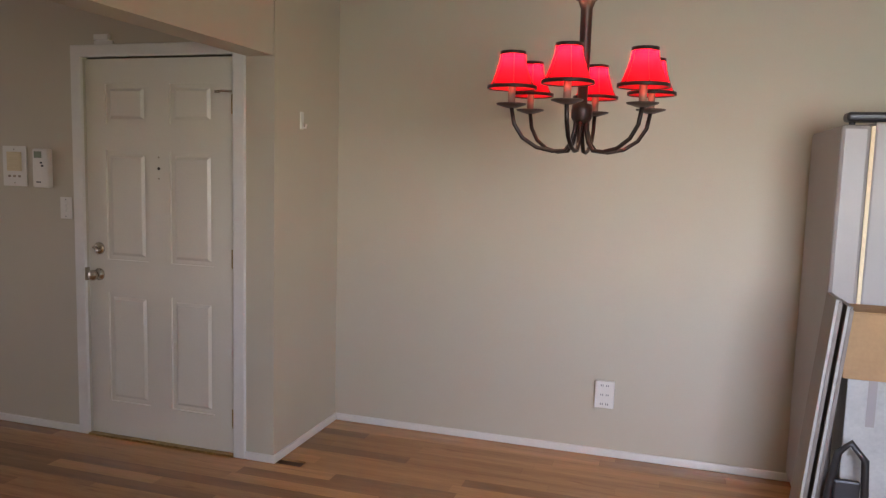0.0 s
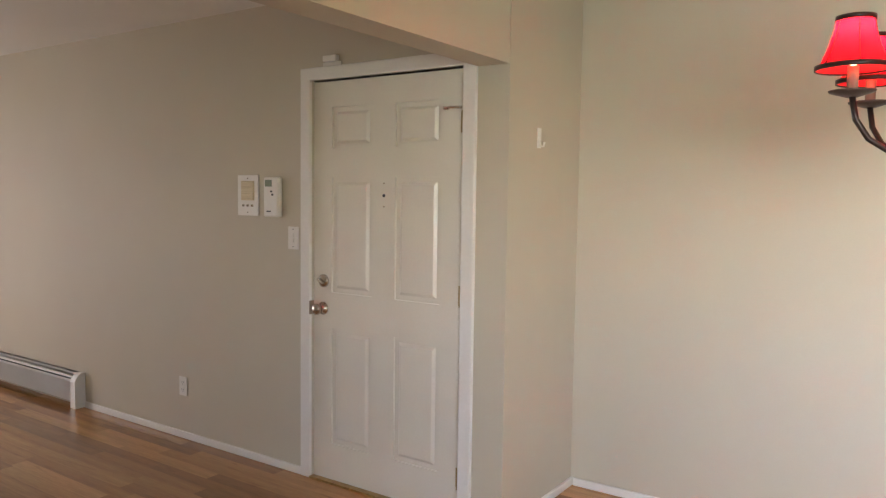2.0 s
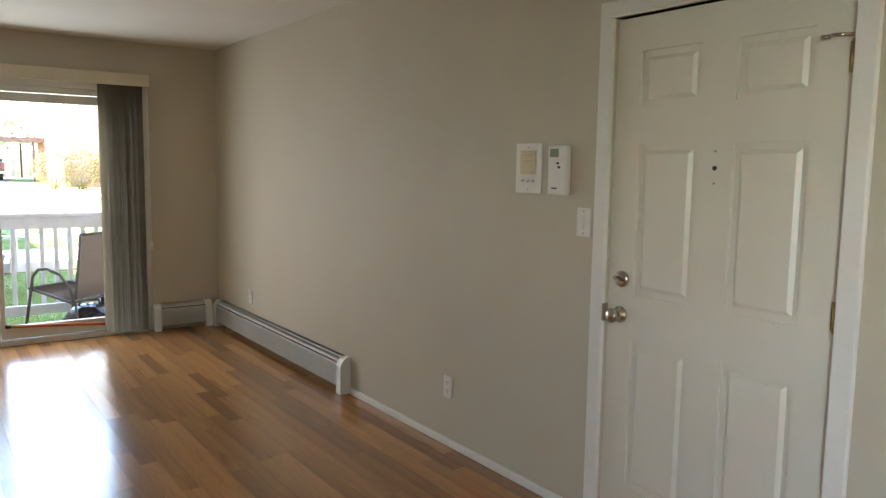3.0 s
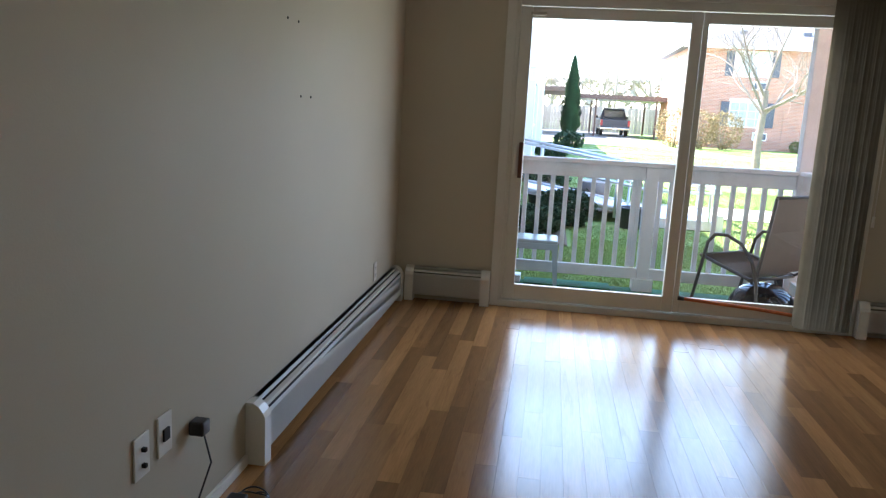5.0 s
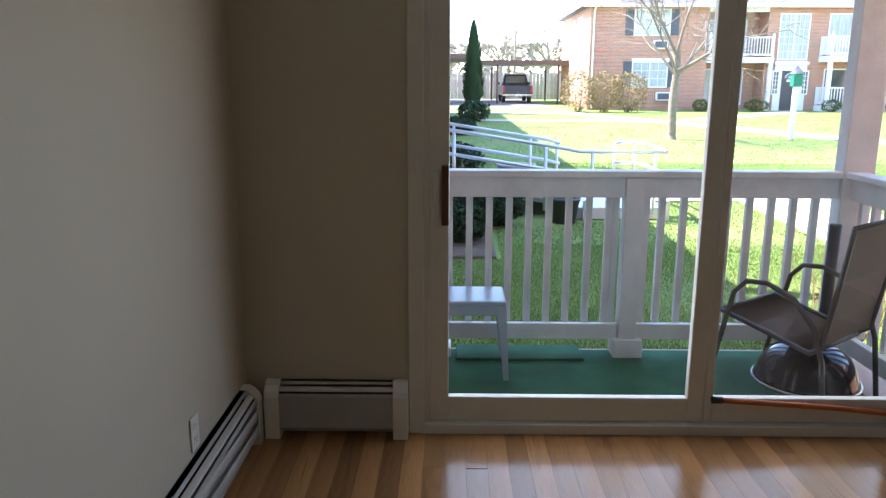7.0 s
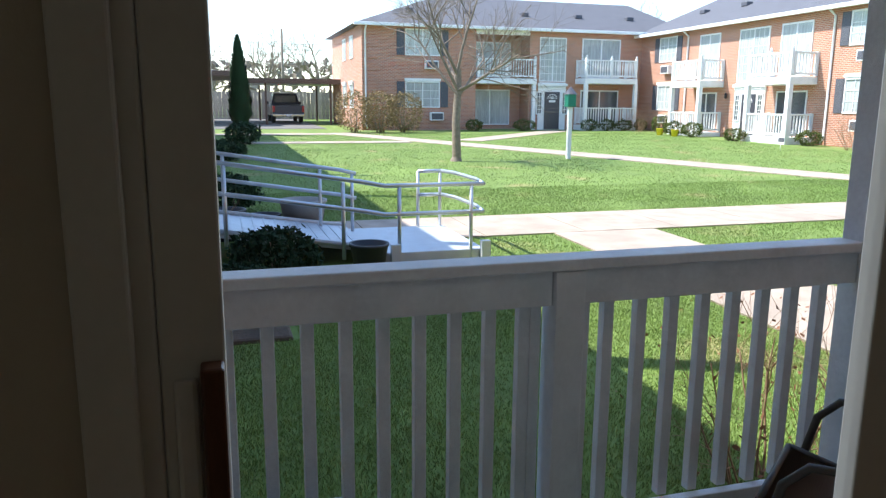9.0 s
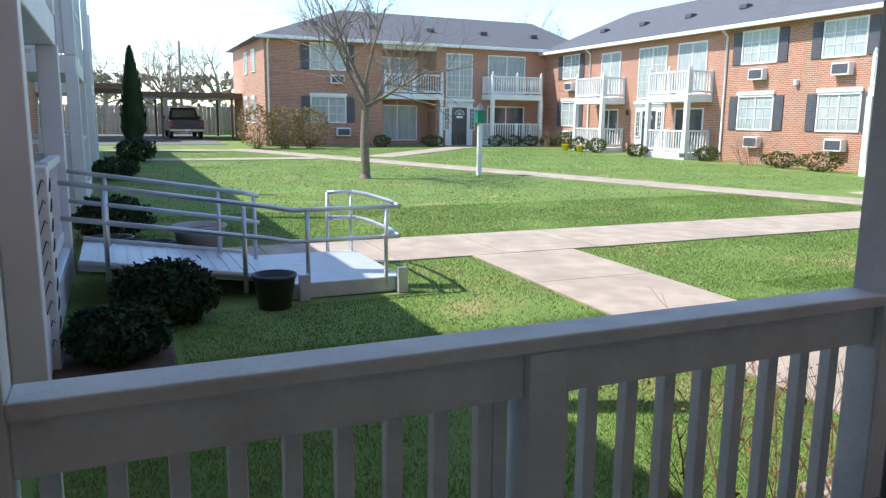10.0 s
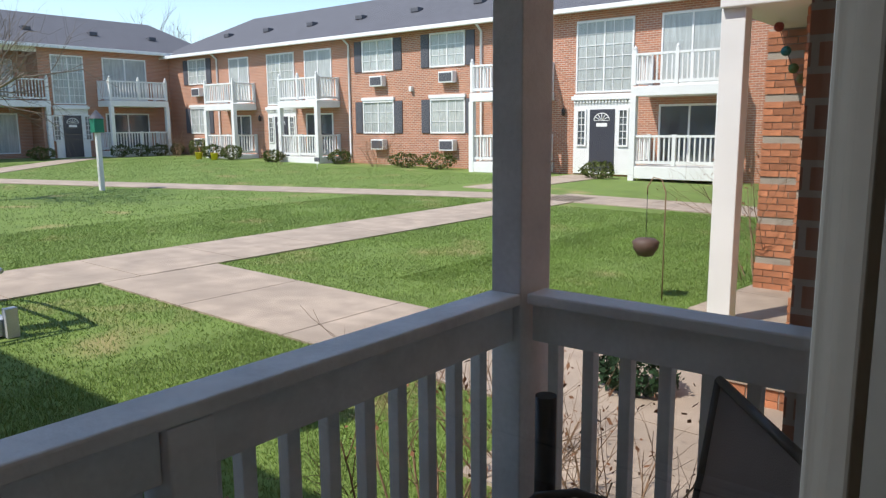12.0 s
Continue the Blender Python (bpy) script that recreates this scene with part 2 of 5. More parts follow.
TRUCK = mat("navy_paint", (0.03, 0.035, 0.06), 0.2, vary=0.08, bump=0.0, spec=0.7)
TYRE = mat("tyre", (0.018, 0.018, 0.018), 0.8)
TAIL = mat("tail_lamp", (0.4, 0.02, 0.02), 0.3, bump=0.0)
FENCE = mat("wood_fence", (0.40, 0.33, 0.27), 0.9, vary=0.25, bump=0.2, random_per="object")
STEELB = mat("brown_steel", (0.10, 0.06, 0.045), 0.6, vary=0.15)
GREENP = mat("green_paint", (0.01, 0.20, 0.12), 0.5, vary=0.1)
YELLOW = mat("yellow_plastic", (0.75, 0.60, 0.03), 0.5, vary=0.1)
SHADE = bpy.data.materials.new("red_shade")
SHADE.use_nodes = True
sn, sl = SHADE.node_tree.nodes, SHADE.node_tree.links
sp = sn["Principled BSDF"]
sp.inputs["Base Color"].default_value, sp.inputs["Roughness"].default_value = (0.52, 0.008, 0.022, 1), 0.9
strans, smix, snoise = sn.new("ShaderNodeBsdfTranslucent"), sn.new("ShaderNodeMixShader"), sn.new("ShaderNodeTexNoise")
strans.inputs["Color"].default_value = (0.72, 0.008, 0.02, 1)
smix.inputs[0].default_value = 0.4
sl.new(sp.outputs[0], smix.inputs[1])
sl.new(strans.outputs[0], smix.inputs[2])
sl.new(smix.outputs[0], sn["Material Output"].inputs["Surface"])
LINER = mat("cream_liner", (0.85, 0.72, 0.50), 0.9, bump=0.0)
CANDLE = mat("candle_sleeve", (0.22, 0.12, 0.08), 0.6, bump=0.0)
BULB = glow("lit_bulb", (1.0, 0.66, 0.32), 0.8)


# ---- mesh helpers ----
def box(bm, x0, x1, y0, y1, z0, z1, bevel=0.0, m=None):
    r = bmesh.ops.create_cube(bm, size=1)
    v = r["verts"]
    bmesh.ops.scale(bm, verts=v, vec=(x1 - x0, y1 - y0, z1 - z0))
    bmesh.ops.translate(bm, verts=v, vec=((x0 + x1) / 2, (y0 + y1) / 2, (z0 + z1) / 2))
    if bevel:
        e = list({e for q in v for e in q.link_edges})
        r2 = bmesh.ops.bevel(bm, geom=e, offset=bevel, segments=2, affect="EDGES", profile=0.5)
        v = list({q for f in r2["faces"] for q in f.verts} | {q for q in v if q.is_valid})
    if m is not None:
        bmesh.ops.transform(bm, matrix=m, verts=v)
    return v


def bx(*a, bevel=0.0, m=None):
    bm = bmesh.new()
    box(bm, *a, bevel=bevel, m=m)
    return bm


def tube(bm, pts, r0, r1=None, n=8, cap=True):
    """A tapered tube along a line of points."""
    r1 = r0 if r1 is None else r1
    pts = [Vector(p) for p in pts]
    rings = []
    for i, p in enumerate(pts):
        d = (pts[min(i + 1, len(pts) - 1)] - pts[max(i - 1, 0)]).normalized()
        a = d.orthogonal().normalized() if i == 0 else (a - d * a.dot(d)).normalized()
        b = d.cross(a)
        r = r0 + (r1 - r0) * i / (len(pts) - 1)
        rings.append([bm.verts.new(p + (a * math.cos(k * 2 * math.pi / n) + b * math.sin(k * 2 * math.pi / n)) * r) for k in range(n)])
    for q, w in zip(rings, rings[1:]):
        for k in range(n):
            f = bm.faces.new((q[k], q[(k + 1) % n], w[(k + 1) % n], w[k]))
            f.smooth = True
    if cap:
        bm.faces.new(rings[0][::-1])
        bm.faces.new(rings[-1])
    return bm


def lathe(bm, profile, n=20, c=(0, 0, 0)):
    """Profile of (radius, z) turned about the z axis."""
    rings = [[bm.verts.new((c[0] + r * math.cos(k * 2 * math.pi / n), c[1] + r * math.sin(k * 2 * math.pi / n), c[2] + z)) for k in range(n)] for r, z in profile]
    for q, w in zip(rings, rings[1:]):
        for k in range(n):
            f = bm.faces.new((q[k], q[(k + 1) % n], w[(k + 1) % n], w[k]))
            f.smooth = True
    return bm


def part(name, bm, material, parent=None, label=""):
    me = bpy.data.meshes.new(name)
    bmesh.ops.recalc_face_normals(bm, faces=bm.faces) if len(bm.faces) < 20000 else None
    bm.to_mesh(me)
    bm.free()
    me.materials.append(material)
    ob = new(name, me)
    ob.parent = parent
    if label:
        tagged(ob, label=label)
    return ob


def thing(name, label, category, at=(0, 0, 0), rz=0, group=""):
    ob = new(name)
    ob.matrix_basis = pose(*at, 0, 0, rz)
    return tagged(ob, label, category, group)


def setting(name, bm, material, label, category):
    return tagged(part(name, bm, material), label, category, kind="structure")


def from_arrays(name, verts, faces, material, parent=None):
    me = bpy.data.meshes.new(name)
    me.from_pydata(verts, [], faces)
    me.materials.append(material)
    ob = new(name, me)
    ob.parent = parent
    return ob


def ground_z(x):
    return -0.40 + 0.012 * max(0.0, -x - 6)


# ---- room shell ----
H = 2.455
XW, XE, YS, YD = -4.65, 4.9, -3.62, 0.72
bm = bmesh.new()
box(bm, -4.80, 0.0, 0, 0.14, 0, H)
box(bm, 0.0, 0.912, 0, 0.14, 2.04, H)
box(bm, 0.912, 1.137, 0, 0.14, 0, H)
box(bm, 1.0, 1.137, 0.14, YD + 0.14, 0, H)
setting("wall_north", bm, WALL, "beige painted wall round the entrance door", "wall")
setting("wall_dining", bx(1.137, XE + 0.14, YD, YD + 0.14, 0, H), WALL, "plain beige painted dining wall", "wall")
bm = bmesh.new()
box(bm, -4.80, 3.35, YS - 0.14, YS, 0, H)
box(bm, 4.75, XE + 0.14, YS - 0.14, YS, 0, H)
box(bm, 3.35, 4.75, YS - 0.14, YS, 0, 0.98)
box(bm, 3.35, 4.75, YS - 0.14, YS, 2.06, H)
setting("wall_south", bm, WALL, "beige painted living room wall with small nail holes", "wall")
setting("wall_east", bx(XE, XE + 0.14, YS, YD, 0, H), WALL, "plain beige painted end wall", "wall")
bm = bmesh.new()
box(bm, XW - 0.15, XW, YS, -2.90, 0, H)
box(bm, XW - 0.15, XW, -0.64, 0, 0, H)
box(bm, XW - 0.15, XW, -2.90, -0.64, 2.05, H)
setting("wall_west", bm, WALL, "beige painted wall round the sliding glass door", "wall")
setting("beam", bx(0.985, 1.134, YS, -0.003, 2.03, H - 0.004), WALL, "beige boxed beam between living and dining areas", "beam")
setting("ceiling", bx(-4.80, XE + 0.14, YS - 0.14, YD + 0.14, H, H + 0.12), CEIL, "off-white painted ceiling with fine texture", "ceiling")
floor = setting("floor", bx(-4.80, XE + 0.14, YS - 0.14, YD + 0.14, -0.10, -0.012), JOINT, "honey-brown laminate plank floor with a glossy finish", "floor")


def baseboard(name, x0, x1, y0, y1):
    setting(name, bx(x0, x1, y0, y1, 0, 0.042, bevel=0.005), WHITE, "low white painted baseboard trim", "baseboard")


baseboard("baseboard_1", -2.11, -0.066, -0.016, -0.001)
baseboard("baseboard_2", 0.982, 1.15, -0.016, -0.001)
baseboard("baseboard_3", 1.138, 1.153, -0.016, YD - 0.001)
baseboard("baseboard_4", 1.154, XE, YD - 0.016, YD - 0.001)
baseboard("baseboard_5", -2.05, XE, YS + 0.001, YS + 0.016)

# ---- entrance door ----
door = tagged(new("door_1"), "closed cream six-panel entrance door with nickel knob", "door", kind="structure")
bm = bmesh.new()
yf = 0.012
DW, DH = 0.908, 2.032
cols, rws = ((0.125, 0.385), (0.525, 0.785)), ((0.20, 0.80), (0.98, 1.56), (1.70, 1.905))
box(bm, 0.004, DW, yf + 0.012, yf + 0.045, 0.012, DH)
xs = [0.004, 0.125, 0.385, 0.525, 0.785, DW]
zs = [0.012, 0.20, 0.80, 0.98, 1.56, 1.70, 1.905, DH]
for i in range(5):
    for k in range(7):
        if not (i in (1, 3) and k in (1, 3, 5)):
            box(bm, xs[i], xs[i + 1], yf, yf + 0.0125, zs[k], zs[k + 1])
bmesh.ops.remove_doubles(bm, verts=bm.verts, dist=0.0002)
part("leaf", bm, DOORW, door)
for a, b in cols:
    for c, d in rws:
        bm = bmesh.new()
        v = box(bm, a + 0.022, b - 0.022, yf + 0.001, yf + 0.013, c + 0.022, d - 0.022)
        for q in v:
            if q.co.y < yf + 0.005:
                q.co.x += 0.016 * (1 if q.co.x < (a + b) / 2 else -1)
                q.co.z += 0.016 * (1 if q.co.z < (c + d) / 2 else -1)
        part("panel", bm, DOORW, door)
for nm, a in (("frame_left", (-0.066, -0.001, -0.018, 0.06, 0, 2.102)), ("frame_right", (0.913, 0.98, -0.018, 0.06, 0, 2.102)), ("frame_head", (-0.066, 0.98, -0.0185, 0.06, 2.040, 2.1035))):
    part(nm, bx(*a, bevel=0.006), WHITE, door)
part("threshold", bx(0.0, 0.912, -0.02, 0.06, 0, 0.011), BRASS, door, "worn metal threshold")
ky = yf
bm = bmesh.new()
lathe(bm, [(0.001, 0.0), (0.033, 0.0), (0.033, 0.006), (0.018, 0.012), (0.014, 0.03), (0.022, 0.036), (0.029, 0.048), (0.028, 0.058), (0.018, 0.066), (0.001, 0.068)])
bmesh.ops.transform(bm, matrix=pose(0.07, ky, 0.895, 90), verts=bm.verts)
part("door_knob", bm, CHROME, door, "round satin nickel knob")
bm = bmesh.new()
lathe(bm, [(0.001, 0), (0.033, 0), (0.033, 0.008), (0.024, 0.016), (0.001, 0.018)])
box(bm, -0.022, 0.022, -0.006, 0.006, 0.018, 0.034, bevel=0.002)
bmesh.ops.transform(bm, matrix=pose(0.074, ky, 1.036, 90, 25), verts=bm.verts)
part("deadbolt", bm, CHROME, door, "satin nickel deadbolt thumb turn")
part("latch_plate", bx(-0.003, 0.004, -0.016, 0.012, 0.86, 0.93), CHROME, door)
for z in (0.20, 1.03, 1.80):
    bm = bmesh.new()
    tube(bm, [(0.910, -0.004, z - 0.048), (0.910, -0.004, z + 0.048)], 0.008, n=10)
    box(bm, 0.890, 0.908, 0.0095, 0.0115, z - 0.045, z + 0.045)
    part("hinge", bm, BRASS, door)
bm = bmesh.new()
tube(bm, [(0.905, -0.006, 1.862), (0.86, -0.03, 1.862), (0.83, -0.02, 1.86)], 0.006)
lathe(bm, [(0.001, 0), (0.014, 0), (0.014, 0.012), (0.001, 0.012)], c=(0.83, -0.02, 1.853))
part("door_stop", bm, CHROME, door, "hinge pin door stop")
for z, r in ((1.472, 0.008), (1.53, 0.004), (1.42, 0.004)):
    bm = bmesh.new()
    lathe(bm, [(0.0005, 0), (r, 0), (r, 0.003), (0.0005, 0.004)])
    bmesh.ops.transform(bm, matrix=pose(0.459, ky, z, 90), verts=bm.verts)
    part("peephole", bm, DARK if r > 0.005 else CHROME, door)

# ---- sliding glass door ----
sd = tagged(new("window_1"), "closed white sliding glass door to the patio", "sliding door", kind="structure")
y0, y1 = -2.90, -0.64
for nm, a in (("casing_left", (XW - 0.002, XW + 0.016, y0 - 0.05, y0 + 0.012, 0, 2.11)), ("casing_right", (XW - 0.002, XW + 0.016, y1 - 0.012, y1 + 0.05, 0, 2.11)), ("casing_head", (XW - 0.002, XW + 0.0155, y0 + 0.0125, y1 - 0.0125, 2.04, 2.11)),
              ("jamb_left", (XW - 0.16, XW - 0.003, y0, y0 + 0.035, 0.045, 2.05)), ("jamb_right", (XW - 0.16, XW - 0.003, y1 - 0.035, y1, 0.045, 2.05)), ("head", (XW - 0.16, XW - 0.003, y0 + 0.035, y1 - 0.035, 1.99, 2.05)),
              ("sill", (XW - 0.17, XW + 0.02, y0, y1, 0, 0.045)), ("track", (XW - 0.12, XW - 0.11, y0 + 0.035, y1 - 0.035, 0.045, 0.06))):
    part(nm, bx(*a, bevel=0.004), VINYL, sd)


def panel(name, ya, yb, xm, glass, mul_a, mul_b, label):
    p = part(name, bx(xm - 0.02, xm + 0.02, ya, ya + mul_a, 0.05, 1.985, bevel=0.004), VINYL, sd, label)
    part("stile", bx(xm - 0.02, xm + 0.02, yb - mul_b, yb, 0.05, 1.985, bevel=0.004), VINYL, p)
    part("bottom_rail", bx(xm - 0.0195, xm + 0.0195, ya + mul_a, yb - mul_b, 0.05, 0.155, bevel=0.004), VINYL, p)
    part("top_rail", bx(xm - 0.0195, xm + 0.0195, ya + mul_a, yb - mul_b, 1.915, 1.985, bevel=0.004), VINYL, p)
    g = part("pane", bx(xm - 0.003, xm + 0.003, ya + mul_a - 0.004, yb - mul_b + 0.004, 0.15, 1.92), glass, p)
    g.visible_shadow = False


panel("sliding_panel", y0 + 0.036, -1.73, XW - 0.027, GLASS, 0.076, 0.068, "sliding panel with dark wooden pull")
panel("fixed_panel", -1.726, y1 - 0.036, XW - 0.032, HAZEGLASS, 0.035, 0.06, "fixed panel with a pale reflection haze painted into its glass")
pull = part("handle", bx(XW - 0.006, XW + 0.03, -2.818, -2.790, 0.885, 1.12, bevel=0.004), WOODH, sd, "dark wooden pull handle")
part("handle_plate", bx(XW - 0.009, XW + 0.002, -2.850, -2.822, 0.91, 1.10, bevel=0.006), WHITE, pull)
part("latch", bx(XW - 0.02, XW + 0.01, -2.80, -2.70, 1.93, 1.95, bevel=0.004), CHROME, sd)
ob = tagged(part("security_bar", tube(bmesh.new(), [(XW + 0.004, -1.67, 0.155), (XW + 0.004, -1.2, 0.125), (XW + 0.004, -0.69, 0.075)], 0.0125), STICK), "orange varnished wooden stick wedged in the door track", "security bar")
part("rubber_tip", tube(bmesh.new(), [(XW + 0.004, -1.70, 0.1565), (XW + 0.004, -1.66, 0.1545)], 0.0155), BLACK, ob, "black rubber end cap")

w2 = tagged(new("window_2"), "white kitchen-side window letting in daylight", "window", kind="structure")
for xa, xb, za, zb in ((3.35, 3.40, 0.98, 2.06), (4.70, 4.75, 0.98, 2.06), (3.40, 4.70, 0.98, 1.03), (3.40, 4.70, 2.01, 2.06), (4.03, 4.07, 1.03, 2.01)):
    part("frame", bx(xa, xb, YS - 0.12, YS - 0.09, za, zb), WHITE, w2)
part("pane", bx(3.40, 4.70, YS - 0.107, YS - 0.103, 1.03, 2.01), GLASS, w2).visible_shadow = False

# ---- valance and vertical blinds ----
v = thing("blind_valance", "long cream vinyl valance above the sliding door", "valance")
part("front", bx(XW + 0.09, XW + 0.098, -2.97, -0.588, 2.085, 2.182, bevel=0.003), VALANCE, v)
part("top", bx(XW, XW + 0.09, -2.97, -0.588, 2.174, 2.182), VALANCE, v)
for y in (-2.97, -0.594):
    part("return", bx(XW, XW + 0.09, y, y + 0.006, 2.085, 2.174), VALANCE, v)
part("rail", bx(XW + 0.03, XW + 0.06, -2.95, -0.6, 2.10, 2.125), WHITE, v)
bl = thing("vertical_blinds", "grey-beige vertical blinds drawn together beside the glass door", "blinds")
rnd = random.Random(3)
for i in range(15):
    y = -0.945 + i * 0.0195
    bm = bmesh.new()
    vv = []
    for z in (0.03, 2.10):
        for j in range(5):
            s = (j - 2) / 2
            vv.append(bm.verts.new((s * 0.042, 0.006 * (1 - s * s), z)))
    for j in range(4):
        bm.faces.new((vv[j], vv[j + 1], vv[j + 6], vv[j + 5])).smooth = True
    bmesh.ops.solidify(bm, geom=bm.faces, thickness=0.0015)
    o = part("vane", bm, BLIND, bl)
    o.matrix_basis = pose(XW + 0.048 + rnd.uniform(-0.004, 0.004), y, 0, 0, 0, 42 + rnd.uniform(-12, 12))
part("wand", tube(bmesh.new(), [(XW + 0.07, -0.60, 2.09), (XW + 0.07, -0.595, 0.78)], 0.004), PLASTIC, bl)
part("wand_weight", tube(bmesh.new(), [(XW + 0.07, -0.595, 0.79), (XW + 0.07, -0.595, 0.72)], 0.009), PLASTIC, bl)


# ---- baseboard heaters ----
def heater(length, m, label, cap_l=True, cap_r=True):
    """Runs along local x, its back at y = 0, its face towards -y."""
    h = thing("baseboard_heater", label, "heater", group="baseboard heaters")
    h.matrix_basis = m
    prof = [(0, 0.225), (-0.020, 0.228), (-0.036, 0.218), (-0.046, 0.207)]
    bm = bmesh.new()
    a = [[bm.verts.new((x, y, z)) for y, z in [(0, 0.03), (0, 0.232), (-0.022, 0.232), (-0.030, 0.222)]] for x in (0, length)]
    for i in range(3):
        bm.faces.new((a[0][i], a[0][i + 1], a[1][i + 1], a[1][i]))
    bmesh.ops.solidify(bm, geom=bm.faces, thickness=0.002)
    part("back_plate", bm, HEATER, h)
    bm = bmesh.new()
    a = [[bm.verts.new((x, y, z)) for y, z in [(-0.058, 0.196), (-0.068, 0.182), (-0.070, 0.05), (-0.060, 0.042)]] for x in (0, length)]
    for i in range(3):
        bm.faces.new((a[0][i], a[0][i + 1], a[1][i + 1], a[1][i]))
    bmesh.ops.solidify(bm, geom=bm.faces, thickness=0.002)
    part("front_cover", bm, HEATER, h)
    part("damper", bx(0.06, length - 0.06, -0.0545, -0.0335, 0.200, 0.214), HEATER, h)
    # Solid near-black block stands in for the shaded hollow behind the cover.
    part("slot", bx(0.0, length, -0.060, -0.006, 0.06, 0.198), DARK, h, "near-black filler painted as the shaded fin slot")
    for c, x in ((cap_l, 0), (cap_r, length)):
        w = 0.06 if c else 0.05
        bm = bmesh.new()
        sx = -0.002 if x == 0 else length - w + 0.002
        pr = [(0, 0.0), (0, 0.236), (-0.028, 0.236), (-0.048, 0.224), (-0.066, 0.202), (-0.074, 0.182), (-0.074, 0.0)]
        f = [bm.verts.new((sx, y, z)) for y, z in pr]
        g = [bm.verts.new((sx + w, y, z)) for y, z in pr]
        bm.faces.new(f)
        bm.faces.new(g[::-1])
        for i in range(7):
            bm.faces.new((f[i], f[(i + 1) % 7], g[(i + 1) % 7], g[i]))
        part("end_cap", bm, HEATER, h)
    return h


heater(2.46, pose(-4.585, -0.001, 0), "long cream enamel baseboard heater along the door wall")
heater(0.50, pose(XW + 0.001, -0.585, 0, 0, 0, 90), "short cream baseboard heater beside the blinds")
heater(2.52, pose(-2.06, YS + 0.001, 0, 0, 0, 180), "long cream enamel baseboard heater along the living room wall")
heater(0.58, pose(XW + 0.001, -3.535, 0, 0, 0, 90), "short cream baseboard heater beside the sliding door")


# ---- wall fittings ----
def plate(m, w, h, label, slots, category="outlet", name="wall_outlet"):
    """A wall plate facing local -y, its back at y = 0."""
    t = thing(name, label, category)
    t.matrix_basis = m
    part("cover", bx(-w / 2, w / 2, -0.006, 0, -h / 2, h / 2, bevel=0.0025), PLASTIC, t)
    for nm, x, z, a, b, d, mm in slots:
        part(nm, bx(x - a / 2, x + a / 2, -0.0065 - d, -0.005, z - b / 2, z + b / 2, bevel=min(0.002, a / 5)), mm, t)
    return t


def duplex():
    s = []
    for z in (0.022, -0.022):
        s += [("socket", 0, z, 0.034, 0.030, 0.001, PLASTIC), ("slit", -0.007, z + 0.003, 0.003, 0.010, 0.0016, DARK), ("slit", 0.007, z + 0.003, 0.003, 0.010, 0.0016, DARK), ("slit", 0, z - 0.009, 0.005, 0.005, 0.0016, DARK)]
    return s


plate(pose(-1.055, -0.001, 0.315), 0.07, 0.115, "white duplex outlet low on the door wall", duplex())
plate(pose(-3.85, -0.001, 0.37), 0.07, 0.115, "white outlet above the long heater", duplex())
plate(pose(-4.01, YS + 0.001, 0.31, 0, 0, 180), 0.07, 0.115, "white outlet above the living room heater", duplex())
six = [(nm, x, z + dz, a, b, d, mm) for nm, x, z, a, b, d, mm in [("slit", -0.018, 0, 0.003, 0.010, 0.004, DARK), ("slit", -0.008, 0, 0.003, 0.010, 0.004, DARK), ("slit", 0.010, 0, 0.003, 0.010, 0.004, DARK), ("slit", 0.02, 0, 0.003, 0.010, 0.004, DARK)] for dz in (0.05, 0.0, -0.05)]
t = plate(pose(2.715, YD - 0.001, 0.345), 0.09, 0.13, "white six-way outlet adapter on the dining wall", [("adapter", 0, 0, 0.10, 0.145, 0.028, PLASTIC)] + [(a, b, c, d, e, 0.030, g) for a, b, c, d, e, f, g in six])
plate(pose(-1.37, YS + 0.001, 0.36, 0, 0, 180), 0.075, 0.12, "white cable wall plate with two jacks", [("jack", 0, 0.02, 0.012, 0.012, 0.012, DARK), ("jack", 0, -0.025, 0.012, 0.012, 0.012, DARK)], "wall plate", "cable_plate")
t = plate(pose(-1.49, YS + 0.001, 0.37, 0, 0, 180), 0.075, 0.12, "white wall plate with round black socket", [("socket", 0, 0, 0.032, 0.036, 0.006, DARK)], "wall plate", "socket_plate")
cord = thing("power_cord", "black power cord with adapter hanging to the floor", "cord", (0.22, 0, 0))
part("plug", bx(-1.90, -1.85, YS + 0.002, YS + 0.05, 0.30, 0.345, bevel=0.006), BLACK, cord)
part("cable", tube(bmesh.new(), [(-1.875, YS + 0.04, 0.30), (-1.86, YS + 0.07, 0.22), (-1.83, YS + 0.04, 0.1), (-1.80, YS + 0.05, 0.01), (-1.86, YS + 0.12, 0.006), (-1.95, YS + 0.10, 0.006)], 0.003, n=6), BLACK, cord)
part("adapter", bx(-2.0, -1.95, YS + 0.07, YS + 0.13, 0.0, 0.05, bevel=0.006), BLACK, cord)
loop = [(-2.02 - 0.05 * math.cos(a) - 0.01 * a / 6, YS + 0.13 + 0.05 * math.sin(a), 0.006 + 0.02 * (1 + math.sin(a * 1.7)) / 2) for a in np.linspace(0, 14, 50)]
part("coil", tube(bmesh.new(), loop, 0.003, n=6), BLACK, cord)
